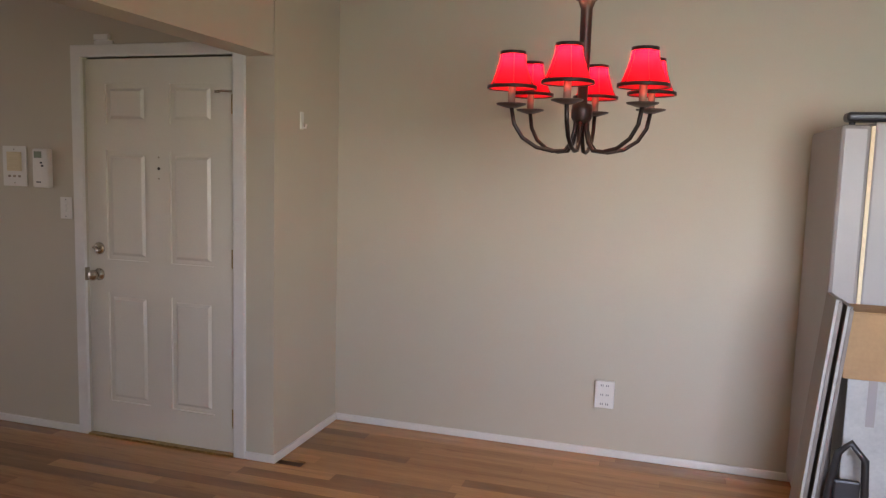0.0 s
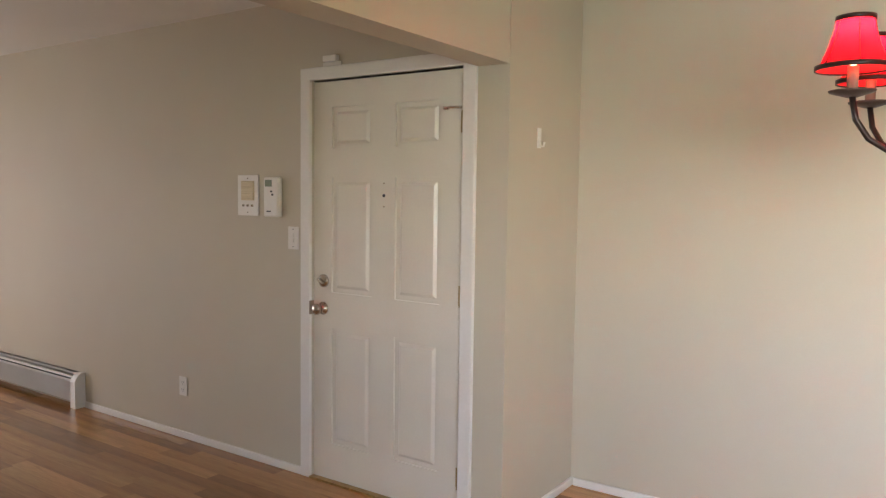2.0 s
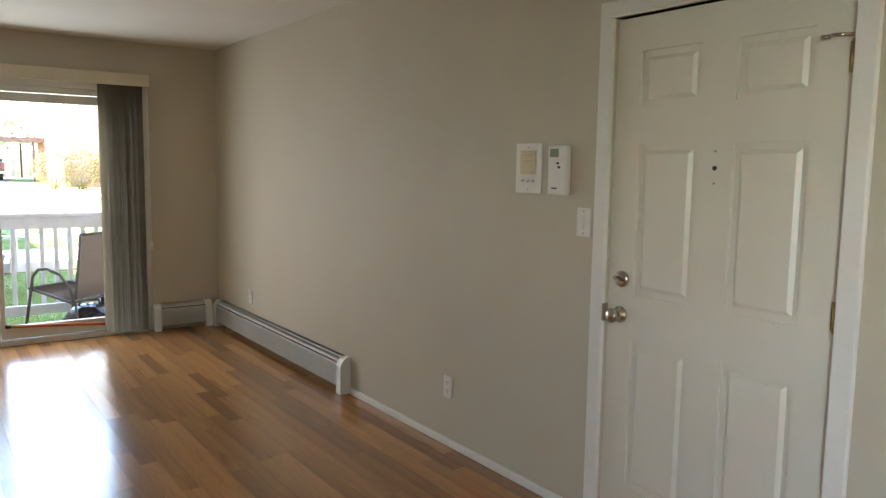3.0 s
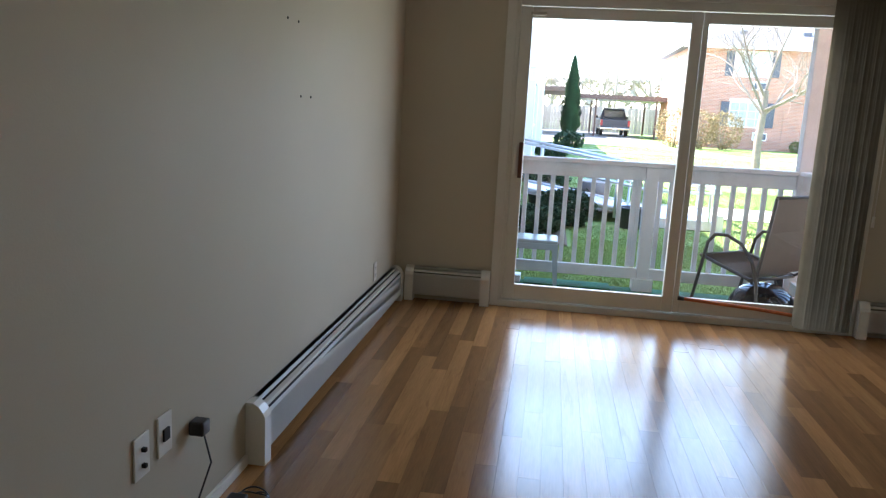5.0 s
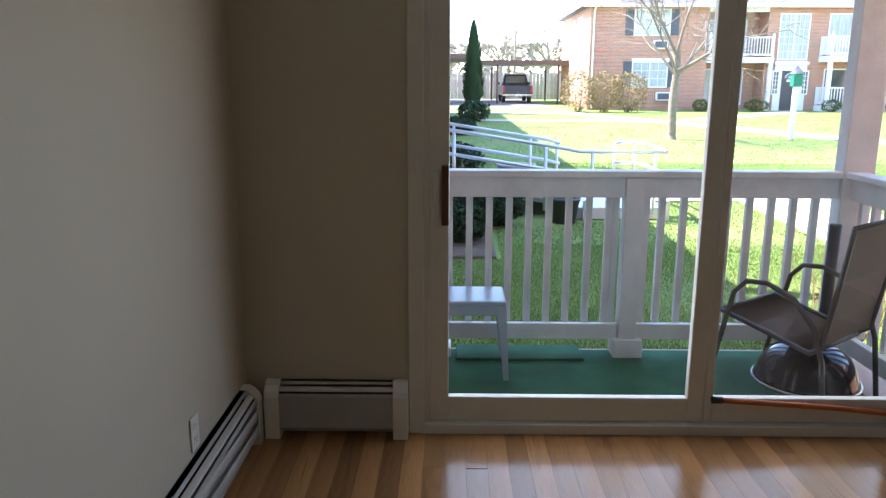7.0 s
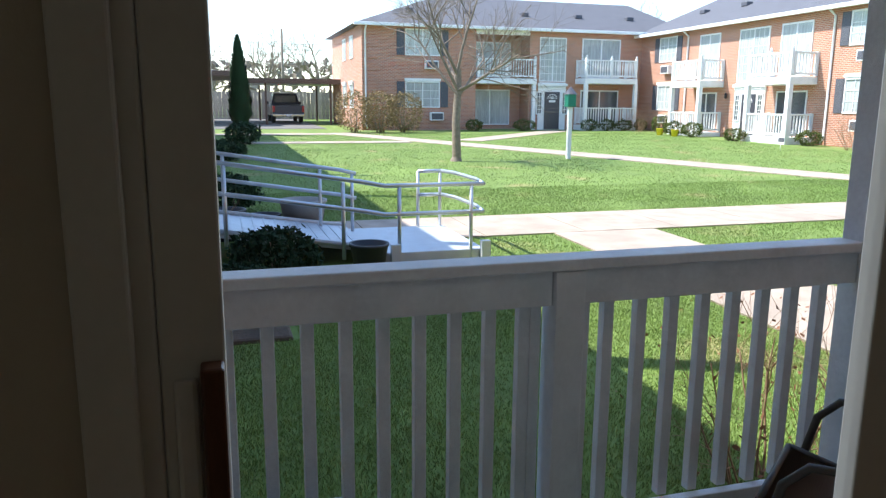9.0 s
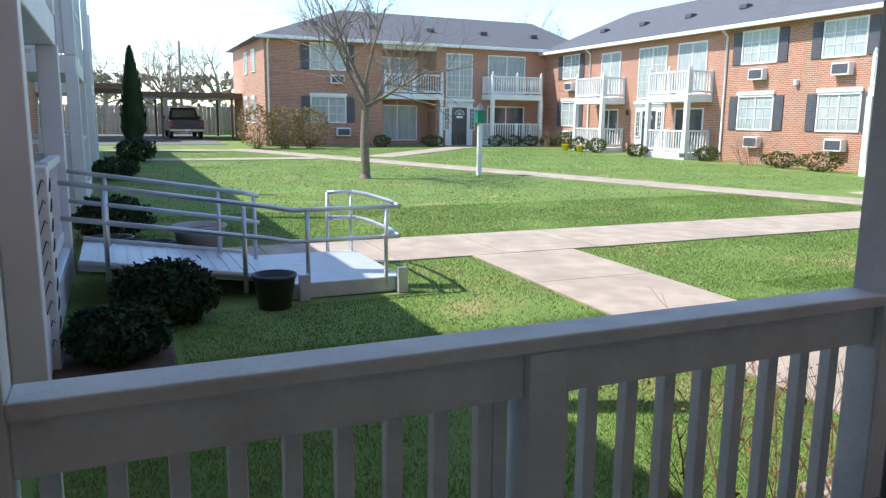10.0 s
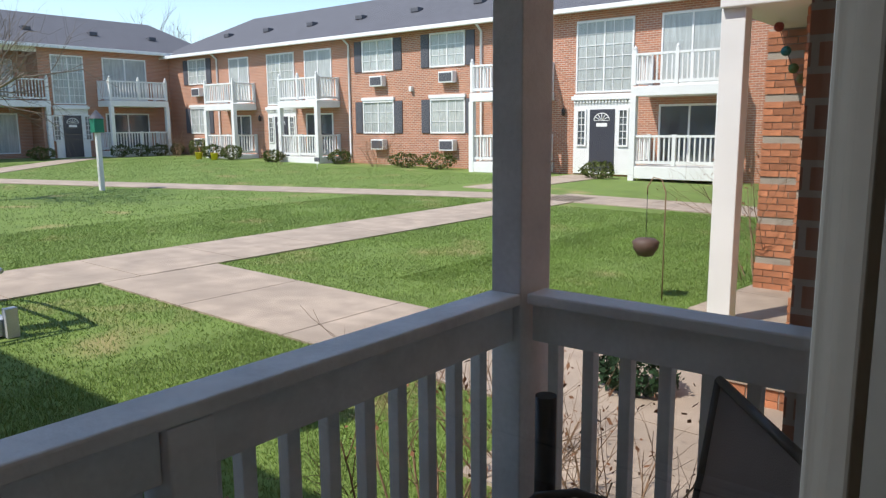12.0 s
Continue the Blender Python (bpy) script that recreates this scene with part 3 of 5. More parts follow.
ic = plate(pose(-0.472, -0.001, 1.462), 0.165, 0.22, "white and ivory entry intercom panel beside the door", [("screw", 0, 0.092, 0.006, 0.006, 0.002, CHROME), ("screw", 0, -0.092, 0.006, 0.006, 0.002, CHROME)] + [("button", x, -0.055, 0.016, 0.012, 0.004, CHROME) for x in (-0.035, 0.0, 0.035)] + [("speaker", 0, 0.025, 0.10, 0.105, 0.004, IVORY)] + [("louvre", 0, 0.025 + k * 0.013 - 0.045, 0.092, 0.006, 0.009, IVORY) for k in range(8)], "intercom", "intercom")
al = thing("alarm_keypad", "white alarm keypad with small green display", "keypad", (-0.265, -0.001, 1.455))
part("case", bx(-0.055, 0.055, -0.035, 0, -0.105, 0.105, bevel=0.01), PLASTIC, al)
part("display", bx(-0.040, 0.010, -0.037, -0.034, 0.055, 0.090, bevel=0.001), mat("lcd", (0.20, 0.24, 0.16), 0.3, bump=0.0), al)
part("button", bx(0.0, 0.014, -0.0375, -0.034, 0.025, 0.034, bevel=0.001), BLACK, al)
part("button", bx(0.008, 0.022, -0.0375, -0.034, 0.008, 0.018, bevel=0.001), BLACK, al)
part("legend", bx(-0.028, 0.004, -0.0365, -0.034, -0.078, -0.072), BLACK, al)
plate(pose(-0.128, -0.001, 1.245), 0.075, 0.118, "white double light switch beside the door", [("toggle", 0, 0.014, 0.012, 0.022, 0.006, PLASTIC), ("toggle", 0, -0.014, 0.012, 0.022, 0.006, PLASTIC), ("screw", 0, 0.045, 0.005, 0.005, 0.001, DARK), ("screw", 0, -0.045, 0.005, 0.005, 0.001, DARK)], "light switch", "light_switch")
sens = thing("door_sensor", "small white alarm sensor above the door frame", "sensor", (0.14, -0.001, 2.135))
part("body", bx(-0.045, 0.045, -0.026, 0, -0.012, 0.018, bevel=0.004), PLASTIC, sens)
part("bracket", bx(-0.06, 0.06, -0.006, 0, -0.03, -0.012, bevel=0.002), PLASTIC, sens)
hook = thing("wall_hook", "small white adhesive hook on the short wall", "hook", (1.138, 0.27, 1.74))
part("base", bx(0, 0.006, -0.018, 0.018, -0.045, 0.045, bevel=0.0028), PLASTIC, hook)
part("prong", tube(bmesh.new(), [(0.004, 0, -0.01), (0.012, 0, -0.036), (0.026, 0, -0.038), (0.030, 0, -0.018)], 0.005), PLASTIC, hook)
holes = thing("nail_holes", "two dark nail holes in the painted wall", "nail holes")
for x, z in ((-2.60, 1.325), (-2.725, 1.325), (-2.44, 1.61), (-2.56, 1.61)):
    bm = bmesh.new()
    lathe(bm, [(0.0005, 0.0), (0.006, 0.0), (0.004, 0.003), (0.0005, 0.003)], n=9)
    bmesh.ops.transform(bm, matrix=pose(x, YS + 0.0005, z, -90), verts=bm.verts)
    part("hole", bm, DARK, holes)

# ---- chandelier ----
CX, CY = 2.70, -0.72
ch = thing("chandelier", "dark bronze six-arm chandelier with lit red shades", "chandelier", (CX, CY, -0.118))
ch.scale = (1.08, 1.08, 1.08)
bm = bmesh.new()
for i in range(8):
    z0 = 2.08 + i * 0.040
    a = [(0.010 * math.cos(u), 0, z0 + 0.024 + 0.024 * math.sin(u)) for u in np.linspace(0, 2 * math.pi, 13)]
    if i % 2:
        a = [(0, x, z) for x, y, z in a]
    tube(bm, a, 0.0028, n=6, cap=False)
part("chain", bm, BRONZE, ch)
part("ceiling_cup", lathe(bmesh.new(), [(0.001, 2.329), (0.015, 2.334), (0.055, 2.364), (0.06, 2.381), (0.001, 2.382)]), BRONZE, ch)
part("stem", lathe(bmesh.new(), [(0.001, 2.085), (0.008, 2.08), (0.010, 2.062), (0.03, 2.055), (0.045, 2.045), (0.046, 2.036), (0.026, 2.022), (0.018, 2.0), (0.017, 1.83), (0.015, 1.72), (0.03, 1.715), (0.032, 1.70), (0.032, 1.675), (0.02, 1.655), (0.001, 1.65)]), BRONZE, ch)
shade_bm_prof = [(0.036, 0.105), (0.0365, 0.10), (0.041, 0.075), (0.050, 0.045), (0.062, 0.015), (0.072, 0.0)]
for k in range(6):
    a = radians(60 * k + 26)
    ca, sa = math.cos(a), math.sin(a)
    pr = [(0.018, 1.685), (0.020, 1.64), (0.030, 1.60), (0.05, 1.575), (0.09, 1.572), (0.14, 1.582), (0.185, 1.61), (0.212, 1.65), (0.222, 1.70)]
    arm = part("arm", tube(bmesh.new(), [(r * ca, r * sa, z) for r, z in pr], 0.0065), BRONZE, ch)
    c = (0.222 * ca, 0.222 * sa, 1.70)
    part("bobeche", lathe(bmesh.new(), [(0.001, 0), (0.012, -0.004), (0.044, 0.006), (0.046, 0.010), (0.012, 0.008), (0.001, 0.008)], c=c), mat("bobeche_bronze", (0.07, 0.045, 0.035), 0.45, 0.3, bump=0.0) if k == 0 else bpy.data.materials["bobeche_bronze"], arm)
    part("candle", lathe(bmesh.new(), [(0.001, 0.008), (0.011, 0.009), (0.011, 0.06), (0.001, 0.06)], n=12, c=c), CANDLE, arm, "brown candle sleeve")
    b = part("bulb", lathe(bmesh.new(), [(0.001, 0.062), (0.009, 0.064), (0.014, 0.085), (0.011, 0.105), (0.002, 0.122)], n=12, c=c), BULB, arm, "lit candle bulb")
    sc = (c[0], c[1], c[2] + 0.055)
    sh = part("shade", lathe(bmesh.new(), shade_bm_prof, n=24, c=sc), SHADE, ch, "red fabric bell shade with dark trim")
    bm = bmesh.new()
    for r, z in ((0.0365, 0.103), (0.0725, 0.002)):
        lathe(bm, [(r - 0.0012, z - 0.005), (r + 0.002, z - 0.005), (r + 0.002, z + 0.005), (r - 0.0012, z + 0.005)], n=24, c=sc)
    for j in range(6):
        u = a + radians(60 * j + 20)
        tube(bm, [(sc[0] + (r + 0.001) * math.cos(u), sc[1] + (r + 0.001) * math.sin(u), sc[2] + z) for r, z in shade_bm_prof], 0.0011, n=4)
    part("trim", bm, BRONZE, sh, "dark ribbon trim")
    lamp = bpy.data.lights.new("candle_lamp", "POINT")
    lamp.energy, lamp.color, lamp.shadow_soft_size = 0.20, (1.0, 0.66, 0.40), 0.012
    lo = new("candle_lamp", lamp)
    lo.location = (CX + 1.08 * c[0], CY + 1.08 * c[1], 1.08 * 1.838 - 0.118)

# ---- refrigerator and leaning boards ----
fr = thing("refrigerator", "pale grey refrigerator seen from its side", "refrigerator", (3.61, 0, 0))
part("cabinet", bx(0.118, 0.80, 0.0, 0.66, 0.03, 1.735, bevel=0.008), FRIDGE, fr)
part("door", bx(0, 0.108, 0.002, 0.658, 0.06, 1.725, bevel=0.016), FRIDGE, fr)
part("gasket", bx(0.106, 0.120, 0.004, 0.655, 0.07, 1.72), LINER, fr, "cream door gasket")
part("hinge_cover", bx(0.02, 0.56, 0.01, 0.10, 1.738, 1.775, bevel=0.012), BLACK, fr, "black top hinge cover")
part("hinge_pin", tube(bmesh.new(), [(0.045, 0.05, 1.715), (0.045, 0.05, 1.75)], 0.012), BLACK, fr)
for x, y in ((0.2, 0.08), (0.72, 0.08), (0.2, 0.58), (0.72, 0.58)):
    part("foot", lathe(bmesh.new(), [(0.001, 0), (0.022, 0), (0.022, 0.01), (0.014, 0.035), (0.001, 0.035)], n=10, c=(x, y, 0)), BLACK, fr)
mg = thing("round_magnet", "small clear round magnet on the refrigerator side", "magnet", (4.01, 0.0, 1.56))
bm = lathe(bmesh.new(), [(0.001, 0), (0.03, 0), (0.03, 0.006), (0.02, 0.014), (0.001, 0.016)], n=16)
bmesh.ops.transform(bm, matrix=pose(0, 0, 0, 90), verts=bm.verts)
part("button", bm, PLASTIC, mg)
BOARD = mat("board_laminate", (0.20, 0.17, 0.15), 0.5)
for i in range(2):
    t = thing("table_leaf", "slim brown board with pale edge leaning on a carton", "board", group="leaning boards")
    t.matrix_basis = pose(3.505 + 0.036 * i, -0.215 - 0.02 * i, 0.003, 0, 5.0)
    top = 1.075 - 0.02 * i
    part("core", bx(0.003, 0.022, 0.0, 0.19, 0, top, bevel=0.002), BOARD, t)
    part("edge", bx(0, 0.011, -0.010, 0.0, 0, top, bevel=0.002), POTG, t, "pale laminate edge")
    part("back_edge", bx(0.0112, 0.025, -0.010, 0.0, 0, top - 0.01, bevel=0.002), BOARD, t)
wb = thing("appliance_carton", "tall pale grey carton standing beside the refrigerator", "carton", (3.665, -0.20, 0))
part("body", bx(0, 0.17, 0, 0.18, 0, 0.775, bevel=0.004), POTG, wb)
part("tape", bx(0.07, 0.10, -0.001, 0.181, 0.60, 0.7765), FRIDGE, wb)
cb = thing("cardboard_box", "small brown cardboard box on top of a pale carton", "carton", (3.645, -0.205, 0.776))
part("carton", bx(0, 0.185, 0, 0.19, 0, 0.25, bevel=0.003), CARD, cb)
part("flap", bx(0.002, 0.183, 0.0, 0.092, 0.251, 0.255, bevel=0.001), CARD, cb)
part("flap", bx(0.002, 0.183, 0.096, 0.189, 0.251, 0.255, bevel=0.001), CARD, cb)
fc = thing("folding_chair", "black folded chair leaning beside the refrigerator", "folding chair", (3.585, -0.29, 0))
part("frame", tube(bmesh.new(), [(0.0, 0, 0.0), (0.03, 0, 0.40), (0.05, 0, 0.52), (0.09, 0, 0.56), (0.14, 0, 0.50), (0.17, 0, 0.0)], 0.014), BLACK, fc)
part("seat", bx(0.04, 0.13, -0.012, 0.012, 0.10, 0.42, bevel=0.008), BLACK, fc)

# ---- patio ----
PZ, RX = -0.055, -5.75
setting("patio_slab", bx(-5.86, XW - 0.18, -3.2, -0.45, -0.6, PZ - 0.012, bevel=0.01), CONC, "grey concrete patio slab", "patio")
setting("patio_carpet", bx(-5.80, XW - 0.19, -3.1, -0.75, PZ - 0.012, PZ), CARPET, "worn green outdoor carpet on the patio", "carpet")
ob = tagged(part("carpet_remnant", bx(-5.84, -5.62, -2.75, -2.05, PZ, PZ + 0.014, bevel=0.005), CARPET), "folded strip of green outdoor carpet", "carpet")
rail = thing("patio_railing", "weathered white wooden patio railing with square balusters", "railing")
RT = 0.978
part("cap", bx(RX - 0.055, RX + 0.055, -2.84, -0.72, RT - 0.035, RT, bevel=0.006), RAILW, rail)
part("top_board", bx(RX - 0.015, RX + 0.028, -2.84, -1.852, RT - 0.145, RT - 0.037, bevel=0.004), RAILW, rail)
part("top_board", bx(RX - 0.015, RX + 0.028, -1.752, -0.72, RT - 0.145, RT - 0.037, bevel=0.004), RAILW, rail)
part("bottom_board", bx(RX - 0.012, RX + 0.026, -2.84, -1.852, 0.035, 0.125, bevel=0.004), RAILW, rail)
part("bottom_board", bx(RX - 0.012, RX + 0.026, -1.752, -0.72, 0.035, 0.125, bevel=0.004), RAILW, rail)
part("post", bx(RX - 0.05, RX + 0.05, -1.85, -1.754, PZ + 0.10, RT - 0.037, bevel=0.004), RAILW, rail)
part("post_block", bx(RX - 0.08, RX + 0.075, -1.88, -1.72, PZ - 0.012, PZ + 0.10, bevel=0.004), RAILW, rail)
bal = bx(-0.018, 0.018, -0.018, 0.018, 0.125, RT - 0.10, bevel=0.003)
b0 = None
spots = [-2.79 + i * 0.1085 for i in range(9)] + [-1.885] + [-1.72] + [-1.635 + i * 0.118 for i in range(8)]
for y in spots:
    if b0 is None:
        b0 = part("baluster", bal, RAILW, rail)
        o = b0
    else:
        o = new("baluster", b0.data)
        o.parent = rail
    o.location = (RX - 0.034, y, 0)
srail = thing("side_railing", "weathered white wooden side railing of the patio", "railing")
SY = -0.665
part("cap", bx(RX + 0.07, XW - 0.17, SY - 0.05, SY + 0.05, RT - 0.03, RT + 0.004, bevel=0.006), RAILW, srail)
part("top_board", bx(RX + 0.07, XW - 0.17, SY - 0.018, SY + 0.022, RT - 0.145, RT - 0.032, bevel=0.004), RAILW, srail)
part("bottom_board", bx(RX + 0.07, XW - 0.17, SY - 0.018, SY + 0.022, 0.035, 0.125, bevel=0.004), RAILW, srail)
for i in range(8):
    o = new("baluster", b0.data)
    o.parent = srail
    o.location = (RX + 0.12 + i * 0.115, SY + 0.038, 0)
for nm, ya in (("right", -0.718), ("left", -2.945)):
    p = thing("patio_post", "weathered white square wooden patio post", "post", group="patio posts")
    part("shaft", bx(RX - 0.052, RX + 0.052, ya, ya + (0.165 if nm == "right" else 0.105), PZ + 0.05, 2.36, bevel=0.005), RAILW, p)
    part("foot", bx(RX - 0.075, RX + 0.075, ya - 0.022, ya + 0.165, PZ - 0.012, PZ + 0.05, bevel=0.004), RAILW, p)
# Out of view; reaches well past the posts to keep sun off the railing.
setting("upper_balcony", bx(-6.45, XW - 0.36, -3.4, -0.45, 2.36, 2.60, bevel=0.01), EXTW, "unseen white balcony slab over the patio, stretched out to shade it", "balcony")

# stool
st = thing("plastic_stool", "pale blue-grey plastic stool with four splayed legs", "stool", (-5.50, -2.69, PZ))
st.scale = (1.0, 1.0, 1.15)
part("seat", bx(-0.15, 0.15, -0.19, 0.19, 0.335, 0.36, bevel=0.01), STOOLM, st)
for a, b, c, d in ((-0.145, 0.145, -0.188, -0.172), (-0.145, 0.145, 0.172, 0.188), (-0.148, -0.132, -0.17, 0.17), (0.132, 0.148, -0.17, 0.17)):
    part("apron", bx(a, b, c, d, 0.295, 0.338, bevel=0.004), STOOLM, st)
for sx in (-1, 1):
    for sy in (-1, 1):
        bm = bmesh.new()
        vv = box(bm, -0.02, 0.02, -0.02, 0.02, 0, 0.335)
        for q in vv:
            k = 1.0 if q.co.z < 0.1 else 0.0
            w = 0.65 if k else 1.2
            q.co.x, q.co.y = q.co.x * w + sx * (0.125 + 0.03 * k), q.co.y * w + sy * (0.165 + 0.03 * k)
        part("leg", bm, STOOLM, st)

# patio chair, faces -y
pc = thing("patio_chair", "brown metal patio chair with tan sling seat", "chair", (-5.21, -1.11, PZ), -52)
for s in (-1, 1):
    X = s * 0.26
    part("arm_leg", tube(bmesh.new(), [(X, -0.30, 0), (X, -0.22, 0.38), (X, -0.19, 0.52), (X, -0.13, 0.585), (X, -0.03, 0.595), (X, 0.10, 0.55), (X, 0.20, 0.44), (X, 0.25, 0.30), (X, 0.29, 0)], 0.0125), CHAIRM, pc)
    part("side_rail", tube(bmesh.new(), [(X * 0.92, -0.26, 0.41), (X * 0.92, 0.18, 0.315), (X * 0.92, 0.23, 0.35), (X * 0.92, 0.28, 0.66), (X * 0.92, 0.31, 0.90)], 0.0125), CHAIRM, pc)
for y, z in ((-0.26, 0.41), (0.18, 0.31), (0.31, 0.90)):
    part("crossbar", tube(bmesh.new(), [(-0.24, y, z), (0.24, y, z)], 0.0115), CHAIRM, pc)


def sheet(pts, w, th=0.004):
    bm = bmesh.new()
    a = [[bm.verts.new((s * w, y, z)) for y, z in pts] for s in (-1, 1)]
    for i in range(len(pts) - 1):
        bm.faces.new((a[0][i], a[0][i + 1], a[1][i + 1], a[1][i])).smooth = True
    bmesh.ops.solidify(bm, geom=bm.faces, thickness=th)
    return bm


part("seat", sheet([(-0.26, 0.415), (-0.1, 0.37), (0.05, 0.335), (0.18, 0.325)], 0.232), SLING, pc)
part("backrest", sheet([(0.23, 0.36), (0.25, 0.50), (0.28, 0.66), (0.31, 0.90)], 0.232), SLING, pc)

# kettle grill lid
gl = thing("kettle_grill_lid", "glossy black kettle grill lid resting on the patio", "grill lid", (-5.38, -0.955, PZ))
gl.scale = (0.92, 0.92, 0.95)
part("dome", lathe(bmesh.new(), [(0.275, 0.0), (0.28, 0.012), (0.268, 0.03), (0.25, 0.09), (0.21, 0.15), (0.14, 0.2), (0.06, 0.222), (0.001, 0.226)], n=32), ENAMEL, gl)
part("rim", lathe(bmesh.new(), [(0.27, 0.0), (0.285, 0.0), (0.285, 0.012), (0.27, 0.014)], n=32), ALU, gl)
part("handle", tube(bmesh.new(), [(-0.02, -0.10, 0.20), (-0.02, -0.08, 0.255), (-0.02, 0.08, 0.255), (-0.02, 0.10, 0.20)], 0.012), BLACK, gl)
pole = thing("black_tube", "black metal tube standing at the railing corner", "tube", (-5.56, -0.80, PZ))
part("tube", tube(bmesh.new(), [(0, 0, 0), (0, 0, 0.78)], 0.03, n=16), BLACK, pole)
part("base", lathe(bmesh.new(), [(0.001, 0.0), (0.10, 0.0), (0.10, 0.015), (0.03, 0.03), (0.001, 0.03)]), BLACK, pole)

# ---- ground and paths ----
gx = [2500, -6, -20, -40, -80, -2500]
gy = [-2500, -60, -20, 0, 20, 60, 2500]
gv = [(x, y, ground_z(max(x, -80))) for x in gx for y in gy]
gf = [(i * 7 + j, i * 7 + j + 1, (i + 1) * 7 + j + 1, (i + 1) * 7 + j) for i in range(5) for j in range(6)]
tagged(from_arrays("ground", gv, gf, GRASS), "green spring lawn with bare straw-coloured patches", "ground", kind="structure")


def path(name, corners, label="pale concrete footpath across the lawn", up=0.018):
    """A slab over the given corners, split into squares by its sawn joints."""
    bm = bmesh.new()
    t = [bm.verts.new((x, y, ground_z(x) + up)) for x, y in corners]
    f = bm.faces.new(t)
    r = bmesh.ops.extrude_face_region(bm, geom=[f])
    for q in r["geom"]:
        if isinstance(q, bmesh.types.BMVert):
            q.co.z -= 0.12
    return setting(name, bm, CONC, label, "path")


PATHS = []


def strip(name, a, b, w, n):
    """Slabs in a row from a to b."""
    a, b = Vector(a), Vector(b)
    d = (b - a).normalized()
    s = Vector((-d.y, d.x)) * w / 2
    top = tagged(new(name), "pale concrete footpath in square slabs across the lawn", "path", kind="structure")
    for i in range(n):
        p, q = a.lerp(b, i / n) + d * 0.006, a.lerp(b, (i + 1) / n) - d * 0.006
        bm = bmesh.new()
        t = [bm.verts.new((*v2, ground_z(v2.x) + 0.02)) for v2 in (p - s, q - s, q + s, p + s)]
        f = bm.faces.new(t)
        r = bmesh.ops.extrude_face_region(bm, geom=[f])
        for v2 in r["geom"]:
            if isinstance(v2, bmesh.types.BMVert):
                v2.co.z -= 0.12
        part("slab", bm, CONC, top)
    PATHS.append((a, b, w))


strip("path_1", (-13.75, -2.4), (-13.75, 14.0), 1.6, 11)
strip("path_2", (-12.93, 2.35), (-6.3, 2.25), 1.55, 4)
strip("path_3", (-40.0, 2.6), (-15.2, 13.0), 1.35, 16)
strip("path_4", (-14.0, 13.6), (-4.9, 13.5), 1.7, 6)
strip("path_5", (-39.2, -3.0), (-39.2, 2.3), 1.3, 4)
strip("path_6", (-16.6, 14.3), (-16.6, 20.6), 1.5, 4)
strip("path_7", (-33.4, 7.2), (-41.6, 15.3), 1.3, 8)
strip("path_8", (-33.0, -3.0), (-33.0, 4.6), 1.1, 5)
strip("path_9", (-5.75, 0.45), (-5.75, 4.25), 2.2, 3)
strip("path_10", (-6.4, 4.6), (-5.9, 9.0), 1.6, 4)
tagged(from_arrays("parking", [(-44.5, -6, 0.085), (-44.5, 2.9, 0.085), (-62, 2.9, 0.30), (-62, -6, 0.30)], [(0, 1, 2, 3)], mat("asphalt", (0.16, 0.15, 0.14), 0.9, vary=0.15, bump=0.4)), "grey asphalt parking strip", "parking", kind="structure")
bm = bmesh.new()
box(bm, -11.3, -9.3, -4.6, -2.3, -0.5, -0.325, bevel=0.03)
setting("planting_bed", bm, SOIL, "dark soil planting bed along the building", "bed")


# ---- facades ----
def window(parent, u0, u1, z0, z1, y=0.0, panes=2, rows=1, header=False, drape=True, cols=1):
    w = part("window", bx(u0 - 0.06, u1 + 0.06, y - 0.05, y + 0.02, z0 - 0.06, z0, bevel=0.006), EXTW, parent)
    part("frame_head", bx(u0 - 0.06, u1 + 0.06, y - 0.048, y + 0.02, z1, z1 + 0.07), EXTW, w)
    for u in (u0 - 0.06, u1):
        part("frame_side", bx(u, u + 0.06, y - 0.045, y + 0.02, z0, z1), EXTW, w)
    part("pane", bx(u0, u1, y - 0.012, y, z0, z1), CURTAINW if drape else FARGLASS, w)
    g = part("glazing", bx(u0, u1, y - 0.022, y - 0.018, z0, z1), GLASS, w)
    for i in range(1, panes):
        u = u0 + (u1 - u0) * i / panes
        part("mullion", bx(u - 0.03, u + 0.03, y - 0.042, y, z0, z1), EXTW, w)
    if rows > 1:
        bm = bmesh.new()
        for k in range(1, rows):
            z = z0 + (z1 - z0) * k / rows
            box(bm, u0, u1, y - 0.032, y - 0.024, z - 0.012, z + 0.012)
        for k in range(1, cols):
            u = u0 + (u1 - u0) * k / cols
            box(bm, u - 0.012, u + 0.012, y - 0.0315, y - 0.0245, z0, z1)
        part("muntins", bm, EXTW, w)
    if header:
        part("header", bx(u0 - 0.10, u1 + 0.10, y - 0.10, y, z1 + 0.08, z1 + 0.22, bevel=0.01), EXTW, w)
        part("awning_strip", bx(u0 - 0.04, u1 + 0.04, y - 0.07, y, z1 + 0.0, z1 + 0.08), EXTW, w)
    return w


def shutters(parent, u0, u1, z0, z1, w=0.42):
    for u in (u0 - 0.1 - w, u1 + 0.1):
        s = part("shutter", bx(u, u + w, -0.045, -0.004, z0 - 0.04, z1 + 0.05, bevel=0.006), SHUT, parent)
        m = (z0 + z1) / 2
        for a, b in ((z0 + 0.06, m - 0.05), (m + 0.05, z1 - 0.05)):
            part("panel", bx(u + 0.06, u + w - 0.06, -0.052, -0.044, a, b, bevel=0.003), SHUT, s)


